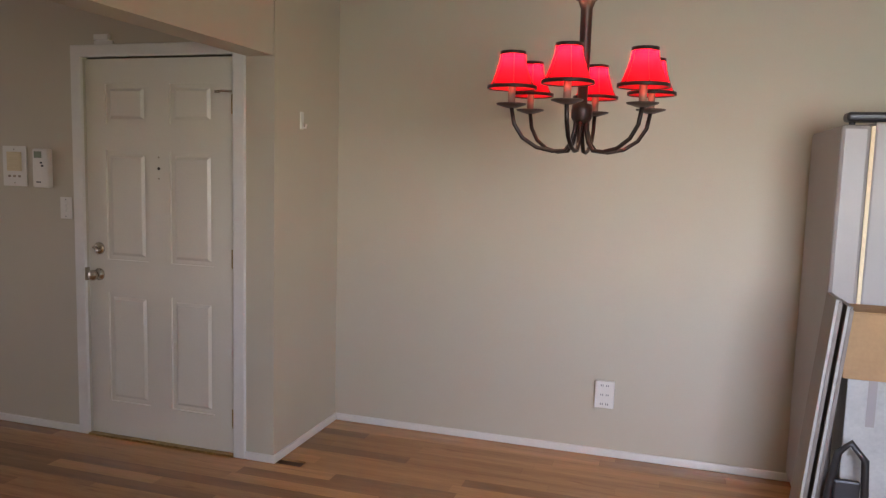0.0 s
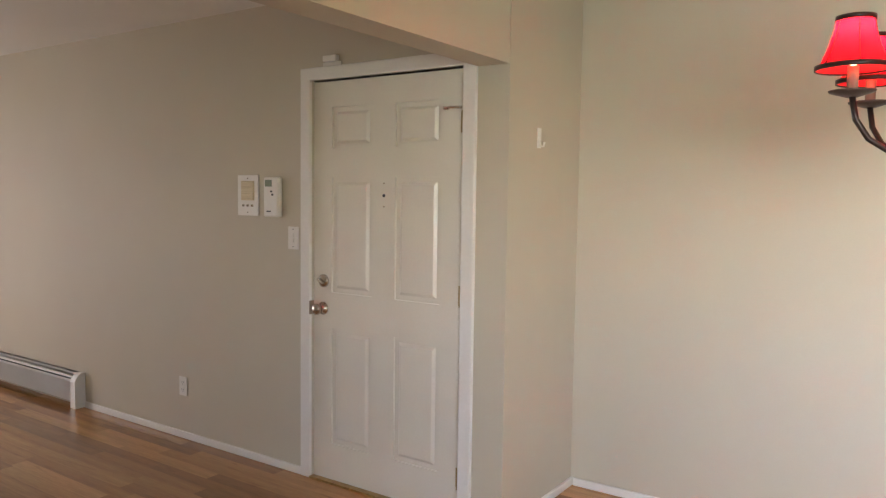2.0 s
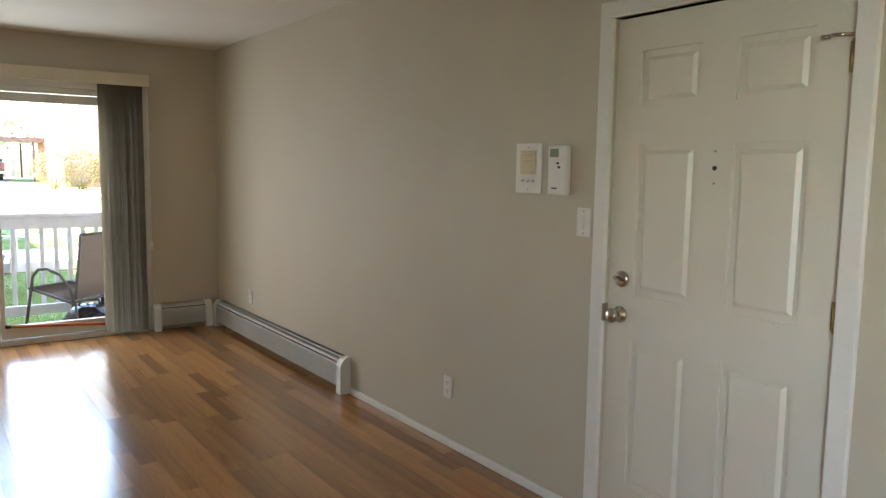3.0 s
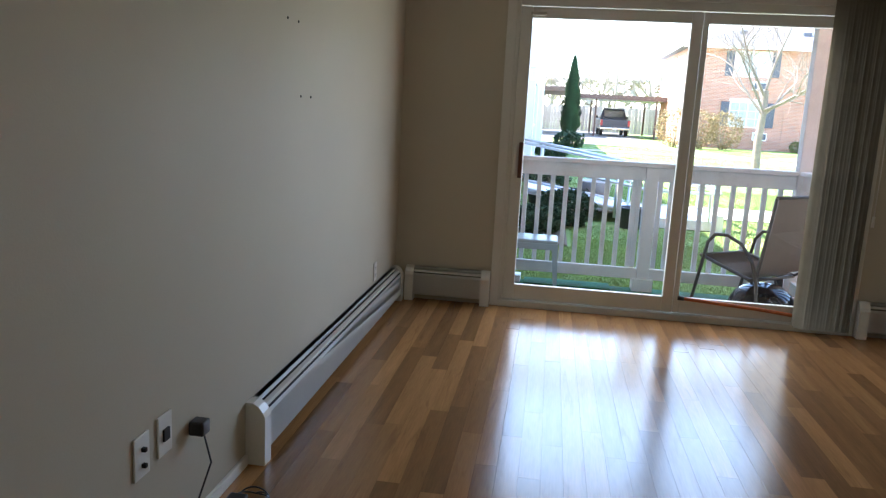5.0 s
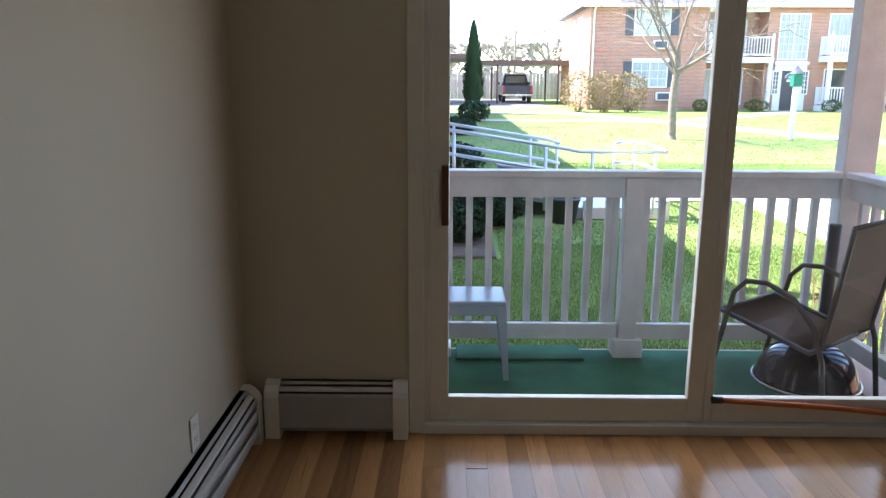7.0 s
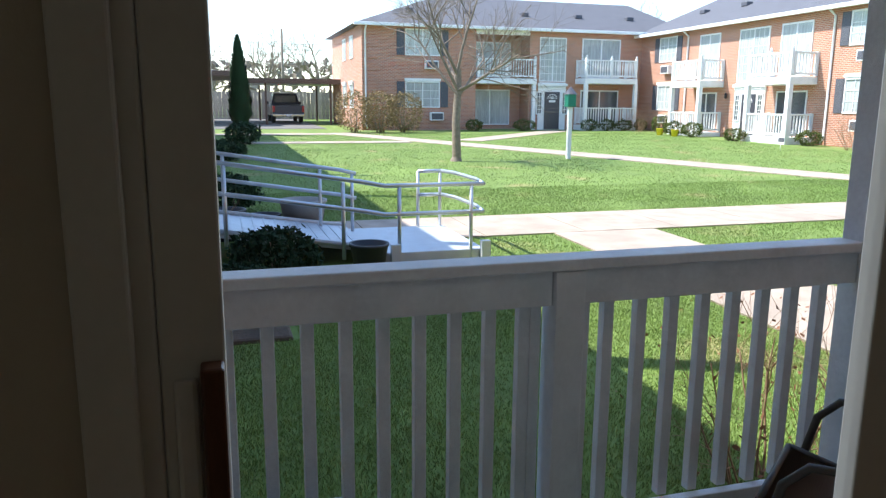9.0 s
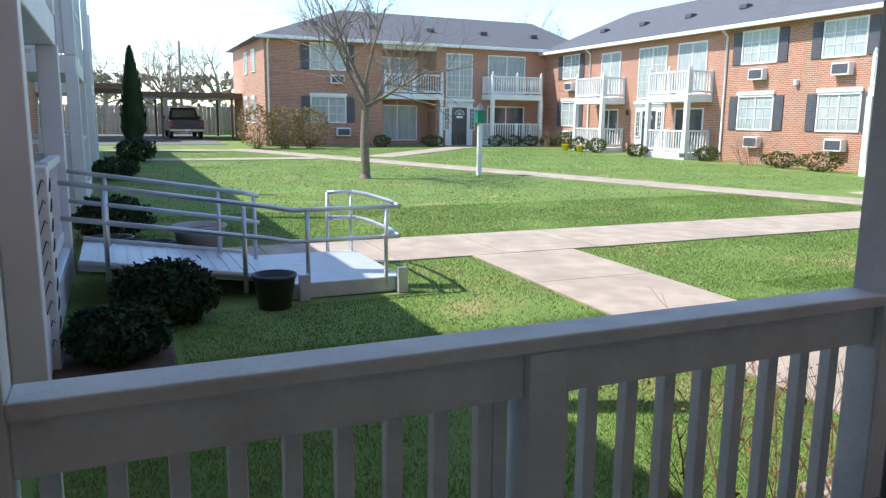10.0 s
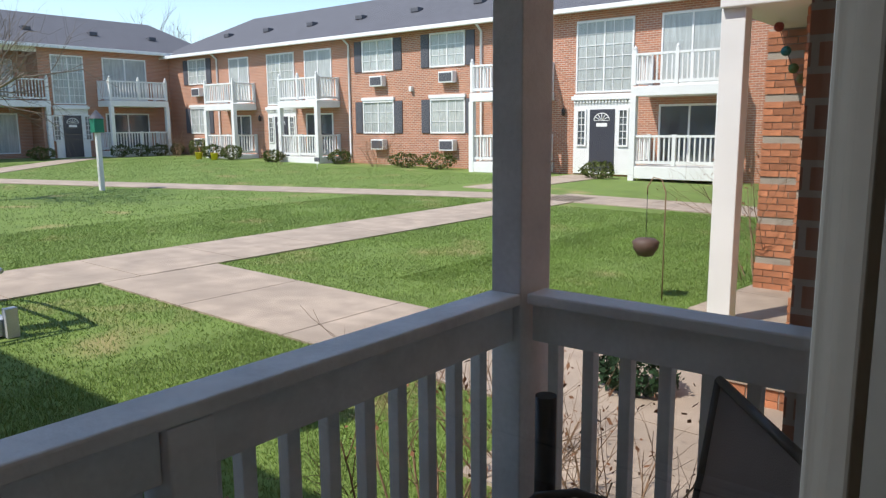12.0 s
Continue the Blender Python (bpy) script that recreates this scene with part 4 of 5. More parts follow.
def air_con(parent, u, z):
    a = part("air_conditioner", bx(u - 0.36, u + 0.36, -0.28, -0.004, z - 0.24, z + 0.2, bevel=0.015), EXTW, parent, "white through-wall air conditioner")
    part("grille", bx(u - 0.31, u + 0.31, -0.29, -0.275, z - 0.18, z + 0.14), SHUT, a)
    return a


def balustrade(parent, u0, u1, y, z0, z1, side=False, finial=False):
    """Along u at depth y (or along y from u0 to u1 at place y when side)."""
    r = part("balustrade", bmesh.new(), EXTW, parent)
    bm = bmesh.new()

    def b(a, c, d, e, f, g):
        if side:
            box(bm, d, e, a, c, f, g)
        else:
            box(bm, a, c, d, e, f, g)
    b(u0, u1, y - 0.045, y + 0.045, z1 - 0.07, z1)
    b(u0, u1, y - 0.03, y + 0.03, z0, z0 + 0.09)
    n = max(2, int((u1 - u0) / 0.15))
    for i in range(n):
        u = u0 + (u1 - u0) * (i + 0.5) / n
        b(u - 0.022, u + 0.022, y - 0.02, y + 0.02, z0 + 0.09, z1 - 0.07)
    k = max(1, round((u1 - u0) / 1.6))
    for i in range(k + 1):
        u = u0 + (u1 - u0) * i / k
        b(u - 0.055, u + 0.055, y - 0.055, y + 0.055, z0 - 0.05, z1 + (0.10 if finial else 0.02))
        if finial:
            c = (y, u, z1 + 0.1) if side else (u, y, z1 + 0.1)
            lathe(bm, [(0.03, 0), (0.06, 0.04), (0.045, 0.08), (0.012, 0.13), (0.001, 0.14)], n=8, c=c)
    bm.to_mesh(r.data)
    bm.free()
    return r


def balcony(parent, u0, u1, d, zf=2.75, base=0.0, top_post=False):
    b = part("balcony", bx(u0 - 0.08, u1 + 0.08, -d - 0.08, -0.004, zf - 0.30, zf, bevel=0.015), EXTW, parent, "white wooden two-level balcony")
    balustrade(b, u0, u1, -d, zf + 0.08, zf + 1.0, finial=True)
    balustrade(b, -d + 0.13, -0.06, u0, zf + 0.08, zf + 1.0, side=True)
    balustrade(b, -d + 0.13, -0.06, u1, zf + 0.08, zf + 1.0, side=True)
    part("porch_floor", bx(u0 - 0.08, u1 + 0.08, -d - 0.08, -0.004, base - 0.1, base + 0.28, bevel=0.01), EXTW, b)
    balustrade(b, u0, u1, -d, base + 0.36, base + 1.25)
    balustrade(b, -d + 0.13, -0.06, u0, base + 0.36, base + 1.25, side=True)
    balustrade(b, -d + 0.13, -0.06, u1, base + 0.36, base + 1.25, side=True)
    for u in (u0, u1):
        part("post", bx(u - 0.1, u + 0.1, -d - 0.1, -d + 0.1, base - 0.2, zf - 0.30, bevel=0.01), EXTW, b)
        if top_post:
            part("post", bx(u - 0.09, u + 0.09, -d - 0.09, -d + 0.09, zf, 5.3, bevel=0.01), EXTW, b)
    window(parent, u0 + 0.35, u1 - 0.45, zf + 0.12, 5.0, panes=2, drape=True)
    window(parent, u0 + 0.35, u1 - 0.45, base + 0.40, base + 2.15, panes=2, drape=False)


def stair_bay(parent, u0, u1, base=0.0):
    window(parent, u0 + 0.1, u1 - 0.1, 2.72, 5.0, panes=2, rows=6, cols=6)
    part("entry_panel", bx(u0, u1, -0.06, -0.004, base - 0.1, 2.62, bevel=0.01), EXTW, parent)
    bm = bmesh.new()
    box(bm, u0 - 0.06, u1 + 0.06, -0.16, -0.06, 2.42, 2.56, bevel=0.01)
    k = int((u1 - u0) / 0.12)
    for i in range(k):
        box(bm, u0 + i * 0.12 + 0.02, u0 + i * 0.12 + 0.08, -0.12, -0.058, 2.32, 2.42)
    part("cornice", bm, EXTW, parent)
    c = (u0 + u1) / 2
    dd = part("entry_door", bx(c - 0.46, c + 0.46, -0.10, -0.058, base + 0.02, base + 2.10, bevel=0.006), DOORD, parent, "dark panelled entry door with fanlight")
    bm = bmesh.new()
    for i in range(7):
        a = math.pi * i / 6
        tube(bm, [(c, -0.105, base + 1.72), (c + 0.28 * math.cos(a), -0.105, base + 1.72 + 0.24 * math.sin(a))], 0.014, n=4)
    tube(bm, [(c + 0.29 * math.cos(math.pi * i / 12), -0.105, base + 1.72 + 0.25 * math.sin(math.pi * i / 12)) for i in range(13)], 0.02, n=4)
    part("fanlight", bm, EXTW, dd)
    part("notice", bx(c - 0.2, c + 0.2, -0.106, -0.099, base + 1.52, base + 1.64), EXTW, dd)
    for s in (-1, 1):
        window(parent, c + s * 0.78 - 0.13, c + s * 0.78 + 0.13, base + 0.9, base + 2.05, y=-0.062, panes=1, rows=5, cols=2, drape=False)


def building(name, label, m, u0, u1, depth, eave, ridge, hip0, hip1, base, recess=None):
    h = thing(name, label, "building")
    h.matrix_basis = m
    if recess:
        r0, r1, rd = recess
        bm = bmesh.new()
        box(bm, u0, r0, 0, depth, base - 0.6, eave)
        box(bm, r1, u1, 0, depth, base - 0.6, eave)
        box(bm, r0, r1, rd, depth, base - 0.6, eave)
    else:
        bm = bx(u0, u1, 0, depth, base - 0.6, eave)
    part("wall", bm, BRICK, h, "red-orange brick wall")
    bm = bmesh.new()
    o = 0.45
    q = [bm.verts.new(p) for p in ((u0 - o, -o, eave), (u1 + o, -o, eave), (u1 + o, depth + o, eave), (u0 - o, depth + o, eave), (u0 + hip0, depth / 2, ridge), (u1 - hip1, depth / 2, ridge))]
    for f in ((0, 1, 5, 4), (1, 2, 5), (2, 3, 4, 5), (3, 0, 4), (3, 2, 1, 0)):
        bm.faces.new([q[i] for i in f])
    roof = part("roof", bm, ROOF, h, "grey shingle hip roof")
    part("gutter", bx(u0 - o - 0.05, u1 + o + 0.05, -o - 0.1, -o + 0.02, eave - 0.13, eave + 0.03, bevel=0.02), EXTW, h)
    part("soffit", bx(u0 - o, u1 + o, -o + 0.02, 0.0, eave - 0.06, eave - 0.005), EXTW, h)
    k = int((u1 - u0) / 3.4)
    for i in range(k):
        u = u0 + 3.0 + i * 3.4
        f = 0.42
        z = eave + (ridge - eave) * f
        y = -o + (depth / 2 + o) * f
        part("roof_vent", bx(u - 0.22, u + 0.22, y - 0.18, y + 0.2, z - 0.05, z + 0.16, bevel=0.03), SHUT, roof)
    return h


def downspout(parent, u, eave, base):
    part("downspout", tube(bmesh.new(), [(u, -0.40, eave - 0.1), (u, -0.06, eave - 0.35), (u, -0.06, base + 0.3), (u + 0.03, -0.2, base + 0.1)], 0.05, n=6), EXTW, parent, "white downspout")


# far block, faces the lawn end
A = building("apartment_block", "two-storey red brick apartment block across the lawn", pose(-43, 0, 0.05, 0, 0, 90), 4.6, 24.0, 10.5, 5.45, 7.7, 5.5, 1.0, 0.0, (10.85, 14.0, 1.3))
for z0, z1, hd in ((3.95, 5.2, False), (1.25, 2.5, True)):
    window(A, 6.95, 8.75, z0, z1, rows=3, cols=4, header=hd)
    shutters(A, 6.95, 8.75, z0, z1)
air_con(A, 8.3, 3.45)
air_con(A, 8.6, 0.75)
rb = part("balcony", bx(10.852, 14.35, -0.30, 1.298, 2.50, 2.80, bevel=0.015), EXTW, A, "white balcony set into a brick recess")
balustrade(rb, 10.92, 14.25, -0.22, 2.88, 3.85, finial=True)
part("post", bx(14.12, 14.32, -0.28, -0.08, 0.0, 2.50, bevel=0.01), EXTW, rb)
part("fascia", bx(10.852, 13.998, 0.0, 0.12, 5.12, 5.40, bevel=0.01), EXTW, rb)
window(A, 11.3, 13.3, 2.95, 4.75, y=1.295, panes=2, drape=True)
window(A, 11.0, 13.3, 0.30, 2.15, y=1.295, panes=2, drape=True)
stair_bay(A, 14.55, 16.25)
balcony(A, 16.9, 20.0, 1.2, 2.85)
downspout(A, 4.75, 5.45, 0)
bm = bmesh.new()
for k in range(9):
    box(bm, 4.57, 5.5, -0.04, -0.003, 0.1 + k * 0.6, 0.55 + k * 0.6)
    box(bm, 9.75, 10.4, -0.04, -0.003, 0.1 + k * 0.6, 0.55 + k * 0.6)
part("quoins", bm, BRICK, A)
# end wall windows of the far block, on its south end
E_ = thing("end_windows", "white windows in the brick end wall of the far block", "windows", (-43, 4.6, 0.05))
for xa in (-3.2, -5.6):
    window(E_, xa - 0.5, xa + 0.5, 3.9, 5.0)
    window(E_, xa - 0.5, xa + 0.5, 1.2, 2.4, header=True)

# long block opposite
B = building("apartment_wing", "long two-storey orange brick apartment wing with white balconies", pose(0, 21, -0.12), -43.0, -6.0, 10.5, 5.45, 8.0, 1.0, 1.0, 0.0)
for u0, u1 in ((-41.0, -39.5), (-27.8, -26.1), (-24.0, -22.35)):
    for z0, z1, hd in ((3.95, 5.15, False), (1.35, 2.6, True)):
        window(B, u0, u1, z0, z1, rows=3, cols=4, header=hd)
        shutters(B, u0, u1, z0, z1)
    air_con(B, (u0 + u1) / 2 + 0.1, 3.5)
    air_con(B, (u0 + u1) / 2 + 0.1, 0.85)
balcony(B, -37.7, -35.4, 1.3)
stair_bay(B, -34.4, -32.3)
balcony(B, -31.9, -29.4, 1.3)
balcony(B, -21.0, -18.4, 1.3)
stair_bay(B, -17.5, -15.3)
balcony(B, -14.7, -12.0, 1.3)
downspout(B, -38.4, 5.45, 0)
downspout(B, -28.65, 5.45, 0)
downspout(B, -21.5, 5.45, 0)
for u in (-35.0, -17.9):
    lamp_ = part("wall_lantern", lathe(bmesh.new(), [(0.01, 0), (0.06, 0.03), (0.07, 0.2), (0.02, 0.28), (0.001, 0.3)], n=8, c=(u, -0.1, 1.9)), BLACK, B, "black wall lantern")
part("floodlight", bx(-25.1, -24.95, -0.16, -0.004, 3.0, 3.2, bevel=0.02), EXTW, B)

# wing on the near side of the lawn
C = building("near_wing", "two-storey apartment wing with white balconies in shade", pose(0, -4.7, -0.30, 0, 0, 180), 4.8, 40.0, 10.5, 5.45, 7.7, 3.0, 5.5, 0.0)
balcony(C, 9.5, 13.1, 1.5, 2.75, 0.1, True)
balcony(C, 18.6, 22.4, 1.5, 2.75, 0.1, True)
balcony(C, 30.5, 34.5, 1.5, 2.75, 0.1, True)
stair_bay(C, 15.6, 17.6)
window(C, 25, 26.6, 3.95, 5.15, rows=3, cols=4)
window(C, 25, 26.6, 1.35, 2.6, rows=3, cols=4)
shutters(C, 25, 26.6, 3.95, 5.15)
shutters(C, 25, 26.6, 1.35, 2.6)
trellis = thing("wire_trellis", "white post wrapped in dark garden netting", "trellis", (-10.15, -3.12, ground_z(-10.15)))
part("panel_post", bx(-0.09, 0.09, -0.05, 0.05, 0.0, 1.45, bevel=0.008), EXTW, trellis)
bm = bmesh.new()
for k in range(9):
    z = 0.2 + k * 0.14
    pts = [(0.1 * math.cos(u), 0.06 * math.sin(u), z + 0.05 * math.sin(5 * u)) for u in np.linspace(0, 2 * math.pi, 24)]
    tube(bm, pts, 0.005, n=4)
part("netting", bm, BLACK, trellis)

# own block: outer skin beyond the room
own = thing("own_block", "brick and white outer wall of the home block", "building")
part("upper_wall", bx(XW - 0.35, XW - 0.151, -4.69, 30, 2.60, 5.4), BRICK, own)
part("lower_wall", bx(XW - 0.35, XW - 0.151, 0.02, 30, -0.6, 2.60), BRICK, own)
part("lower_wall", bx(XW - 0.35, XW - 0.151, -4.69, -2.99, -0.6, 2.60), BRICK, own)
part("pier", bx(XW - 0.35, XW - 0.151, -0.58, 0.02, -0.6, 2.60), BRICK, own)
part("header", bx(XW - 0.35, XW - 0.162, -2.99, -0.58, 2.06, 2.60), BRICK, own)
part("roof", bx(XW - 0.8, 6.0, -4.6, 30, 5.4, 5.55), ROOF, own)
# Added out of view, only to stop sunlight entering through the kitchen window.
part("canopy", bx(2.9, 5.04, -5.1, -3.765, 2.46, 2.60, bevel=0.01), EXTW, own, "unseen slab added to keep sun out of the kitchen window")
nb = thing("neighbour_porch", "neighbouring white porch post and soffit", "porch")
part("post", bx(-6.86, -6.65, 4.27, 4.45, -0.42, 2.45, bevel=0.008), EXTW, nb)
part("soffit", bx(-6.85, XW - 0.36, 4.2, 8.0, 2.45, 2.70, bevel=0.01), EXTW, nb)
ed = thing("brick_edging", "low brick edging with pale stone cap by the path", "edging", (-6.15, 2.42, ground_z(-6.2)))
part("core", bx(0.006, 0.83, 0.006, 0.20, -0.05, 0.148), MORTAR, ed)
part("cap", bx(-0.02, 0.85, -0.02, 0.22, 0.150, 0.195, bevel=0.008), CONC, ed, "pale stone cap")
for q in range(2):
    for k in range(4):
        part("brick", bx(k * 0.208 + 0.004, k * 0.208 + 0.202, -0.004 + 0.003 * (k % 2), 0.09, q * 0.074 + 0.004, q * 0.074 + 0.070), BRICKP, ed)
rod = thing("porch_rod", "thin black metal handrail post by the brick pier", "handrail", (-6.25, 5.3, -0.42))
part("rod", tube(bmesh.new(), [(0, 0, 0), (0, 0, 0.9), (0.08, 0.1, 0.93)], 0.022), BLACK, rod)
gar = thing("ball_garland", "hanging string of coloured paper ball lights", "garland")
cols_ = [(0.30, 0.03, 0.02), (0.02, 0.16, 0.17), (0.09, 0.16, 0.04), (0.20, 0.15, 0.03), (0.30, 0.03, 0.02), (0.02, 0.12, 0.15), (0.09, 0.15, 0.05), (0.20, 0.13, 0.04), (0.28, 0.03, 0.02)]
gp = []
for i in range(9):
    s = (i - 4) / 4
    gp.append((-6.72 + 0.08 * i, 5.55, 1.86 + 0.55 * s * s))
part("string", tube(bmesh.new(), gp, 0.004, n=4), BLACK, gar)
for i, (p, c) in enumerate(zip(gp, cols_)):
    bm = bmesh.new()
    bmesh.ops.create_icosphere(bm, subdivisions=2, radius=0.05)
    bmesh.ops.translate(bm, verts=bm.verts, vec=p)
    part("ball", bm, mat("ball_paper", c, 0.7, bump=0.1), gar)

# ---- access ramp ----
rp = thing("access_ramp", "aluminium access ramp with tubular handrails", "ramp")
GR = ground_z(-12)
part("platform", bx(-13.2, -11.5, -1.25, 0.05, GR, GR + 0.16, bevel=0.01), TREAD, rp)
bm = bmesh.new()
box(bm, -13.2, -11.75, -3.0, -1.25, 0.0, 0.05)
for q in bm.verts:
    q.co.z += GR + 0.14 + (-1.25 - q.co.y) * 0.14
for i in range(12):
    y = -1.35 - i * 0.135
    box(bm, -13.18, -11.77, y - 0.012, y + 0.012, GR + 0.188 + (-1.25 - y) * 0.14, GR + 0.20 + (-1.25 - y) * 0.14)
part("ramp_deck", bm, TREAD, rp)
for xx in (-11.74, -13.22):
    part("kerb", tube(bmesh.new(), [(xx, -1.25, GR + 0.2), (xx, -3.0, GR + 0.46)], 0.035, n=4), TREAD, rp)


def rails(xa, pts, posts):
    for h in (0.73, 0.42):
        part("handrail", tube(bmesh.new(), [(xa, y, z + h) for y, z in pts], 0.024), ALU, rp)
    for y, z in posts:
        part("rail_post", tube(bmesh.new(), [(xa, y, z - 0.1), (xa, y, z + 0.73)], 0.022), ALU, rp)


zr = GR + 0.16
rails(-11.52, [(0.02, zr), (-1.1, zr), (-1.35, zr + 0.05), (-3.1, zr + 0.32)], [(-0.12, zr), (-0.94, zr), (-1.55, zr + 0.05), (-2.75, zr + 0.25)])
rails(-13.16, [(0.02, zr), (-0.3, zr)], [(0.0, zr), (-0.3, zr)])
rails(-13.0, [(-1.15, zr), (-1.35, zr + 0.05), (-3.1, zr + 0.32)], [(-1.2, zr), (-1.6, zr + 0.06), (-2.75, zr + 0.25)])
for h in (0.73, 0.42):
    part("handrail", tube(bmesh.new(), [(-11.52, 0.02, zr + h), (-12.0, 0.1, zr + h), (-12.8, 0.1, zr + h), (-13.16, 0.02, zr + h)], 0.024), ALU, rp)
for x, y in ((-11.45, -1.0), (-11.45, 0.03)):
    part("foot_block", bx(x - 0.04, x + 0.04, y - 0.05, y + 0.05, GR, GR + 0.26), TREAD, rp)


def pot(x, y, r, h, m, label):
    p = thing("plant_pot", label, "plant pot", (x, y, ground_z(x)), group="pots by the ramp")
    part("pot", lathe(bmesh.new(), [(0.001, 0), (r * 0.75, 0), (r, h), (r * 1.06, h), (r * 1.06, h + 0.03), (r * 0.95, h + 0.03), (r * 0.9, h - 0.04), (0.001, h - 0.04)]), m, p)
    part("soil", lathe(bmesh.new(), [(0.001, h - 0.035), (r * 0.9, h - 0.035), (r * 0.9, h - 0.045)]), SOIL, p)


pot(-11.3, -1.32, 0.2, 0.30, POT, "dark plastic plant pot beside the ramp")
pot(-13.6, -1.75, 0.30, 0.46, POTG, "large grey plant pot behind the ramp")
pot(-13.5, -2.25, 0.2, 0.3, POT, "dark plastic plant pot behind the ramp")
pot(-13.6, -2.75, 0.26, 0.36, POT, "wide dark plant pot behind the ramp")

# ---- planting ----
nrs = np.random.RandomState(5)


def shrub(name, label, x, y, rx, ry, h, m, n=900, leaf=0.05, kind_cat="shrub", zb=None, trim=1.0):
    """Leaf clumps through an uneven mound on short stems."""
    zb = ground_z(x) if zb is None else zb
    t = thing(name, label, kind_cat, (x, y, zb))
    u = nrs.normal(size=(n, 3))
    u /= np.linalg.norm(u, axis=1)[:, None]
    rad = nrs.uniform(0.62, 1.0, n) ** 0.5
    lump = 1 + 0.14 * np.sin(u[:, 0] * 5 + x) * np.cos(u[:, 1] * 6 + y) + nrs.normal(0, 0.04, n)
    p = u * (rad * lump)[:, None] * np.array([rx, ry, h / 2 * trim]) + np.array([0, 0, h * 0.52])
    p[:, 2] = np.clip(p[:, 2], 0.02, None)
    a, b = nrs.normal(size=(n, 3)), nrs.normal(size=(n, 3))
    a /= np.linalg.norm(a, axis=1)[:, None]
    b /= np.linalg.norm(b, axis=1)[:, None]
    s = leaf * nrs.uniform(0.6, 1.4, (n, 1))
    vs = np.stack([p - a * s, p + b * s * 0.6, p + a * s, p - b * s * 0.6], 1).reshape(-1, 3)
    fs = np.arange(n * 4).reshape(-1, 4)
    from_arrays("foliage", vs.tolist(), fs.tolist(), m, t)
    bm = bmesh.new()
    for k in range(7):
        e = nrs.uniform(-0.6, 0.6, 2)
        tube(bm, [(e[0] * rx * 0.3, e[1] * ry * 0.3, -0.03), (e[0] * rx, e[1] * ry, h * 0.6)], 0.012 + 0.01 * h, 0.004, n=4)
    part("stems", bm, BARK, t)
    return t


def grow(bm, p, d, length, r, level, rs, spread, kids):
    """Tapered limb with side limbs."""
    pts = [p]
    q = p.copy()
    dd = d.copy()
    for i in range(4):
        dd = (dd + Vector(rs.normal(0, 0.11, 3)) + Vector((0, 0, 0.05))).normalized()
        q = q + dd * length / 4
        pts.append(q.copy())
    tube(bm, pts, r, r * 0.5, n=7 if level > 2 else (5 if level > 1 else 3), cap=False)
    if level == 0:
        return
    for i in range(kids):
        k = rs.uniform(0.35, 1.0)
        j = min(3, int(k * 4))
        o = pts[j].lerp(pts[j + 1], k * 4 - j)
        side = Vector(rs.normal(0, 1, 3))
        side = (side - dd * side.dot(dd)).normalized()
        grow(bm, o, (dd + side * spread * rs.uniform(0.7, 1.3)).normalized(), length * rs.uniform(0.5, 0.75), r * 0.45, level - 1, rs, spread, kids)


def bare_tree(label, x, y, h, seed, levels=4, kids=5, trunk=0.16, first=0.36, spread=0.95, z=None, limbs=8):
    rs = np.random.RandomState(seed)
    t = thing("bare_tree", label, "tree", (x, y, ground_z(max(x, -80)) if z is None else z))
    bm = bmesh.new()
    pts = [Vector((0, 0, -0.1)), Vector((0.01, 0.02, 0.12)), Vector((0.03 * h / 6, -0.02, h * 0.15)), Vector((-0.02, 0.05, h * 0.28)), Vector((0.06, 0.02, h * first))]
    tube(bm, pts[:2], trunk * 1.7, trunk * 1.05, n=10, cap=False)
    tube(bm, pts[1:], trunk * 1.05, trunk * 0.72, n=10, cap=False)
    part("trunk", bm, BARK, t)
    bm = bmesh.new()
    for i in range(limbs):
        a = i * 2.4 + rs.uniform(-0.3, 0.3)
        up = rs.uniform(0.35, 1.3) if i else 3.0
        grow(bm, pts[4] - Vector((0, 0, rs.uniform(0, 0.12) * h)), Vector((math.cos(a), math.sin(a), up)).normalized(), h * rs.uniform(0.24, 0.34), trunk * 0.36, levels - 1, rs, spread, kids)
    part("crown", bm, BARK, t)
    return t


bare_tree("bare young lawn tree with pale knotted trunk", -24.2, 3.75, 7.2, 11, 4, 5, 0.125, spread=0.85)
for i, (x, y, h) in enumerate(((-78, 2.0, 11), (-84, 7.5, 13), (-90, -3, 11), (-75, 26, 15), (-80, 33, 16), (-70, 40, 16))):
    bare_tree("tall bare tree behind the buildings", x, y, h, 20 + i, 4, 4, 0.28, 0.3, 0.7)
cy = thing("cypress_tree", "tall narrow dark green cypress by the wing", "tree", (-39.0, -1.75, ground_z(-39)))
part("trunk", tube(bmesh.new(), [(0, 0, -0.1), (0, 0, 1.0)], 0.12, 0.08), BARK, cy)
n = 5200
hz = nrs.uniform(0.03, 1, n) ** 1.25
ang = nrs.uniform(0, 2 * math.pi, n)
rr = (0.6 * np.minimum(1, 5 * hz) * (1 - hz) ** 0.6 * (1 + 0.18 * np.sin(ang * 4 + hz * 20))) * nrs.uniform(0.7, 1.0, n)
pp = np.stack([rr * np.cos(ang), rr * np.sin(ang), 0.15 + hz * 4.15], 1)
a = np.stack([0.3 * np.cos(ang), 0.3 * np.sin(ang), np.ones(n)], 1) * 0.14 * nrs.uniform(0.6, 1.3, (n, 1))
b = np.stack([-np.sin(ang), np.cos(ang), np.zeros(n)], 1) * 0.05
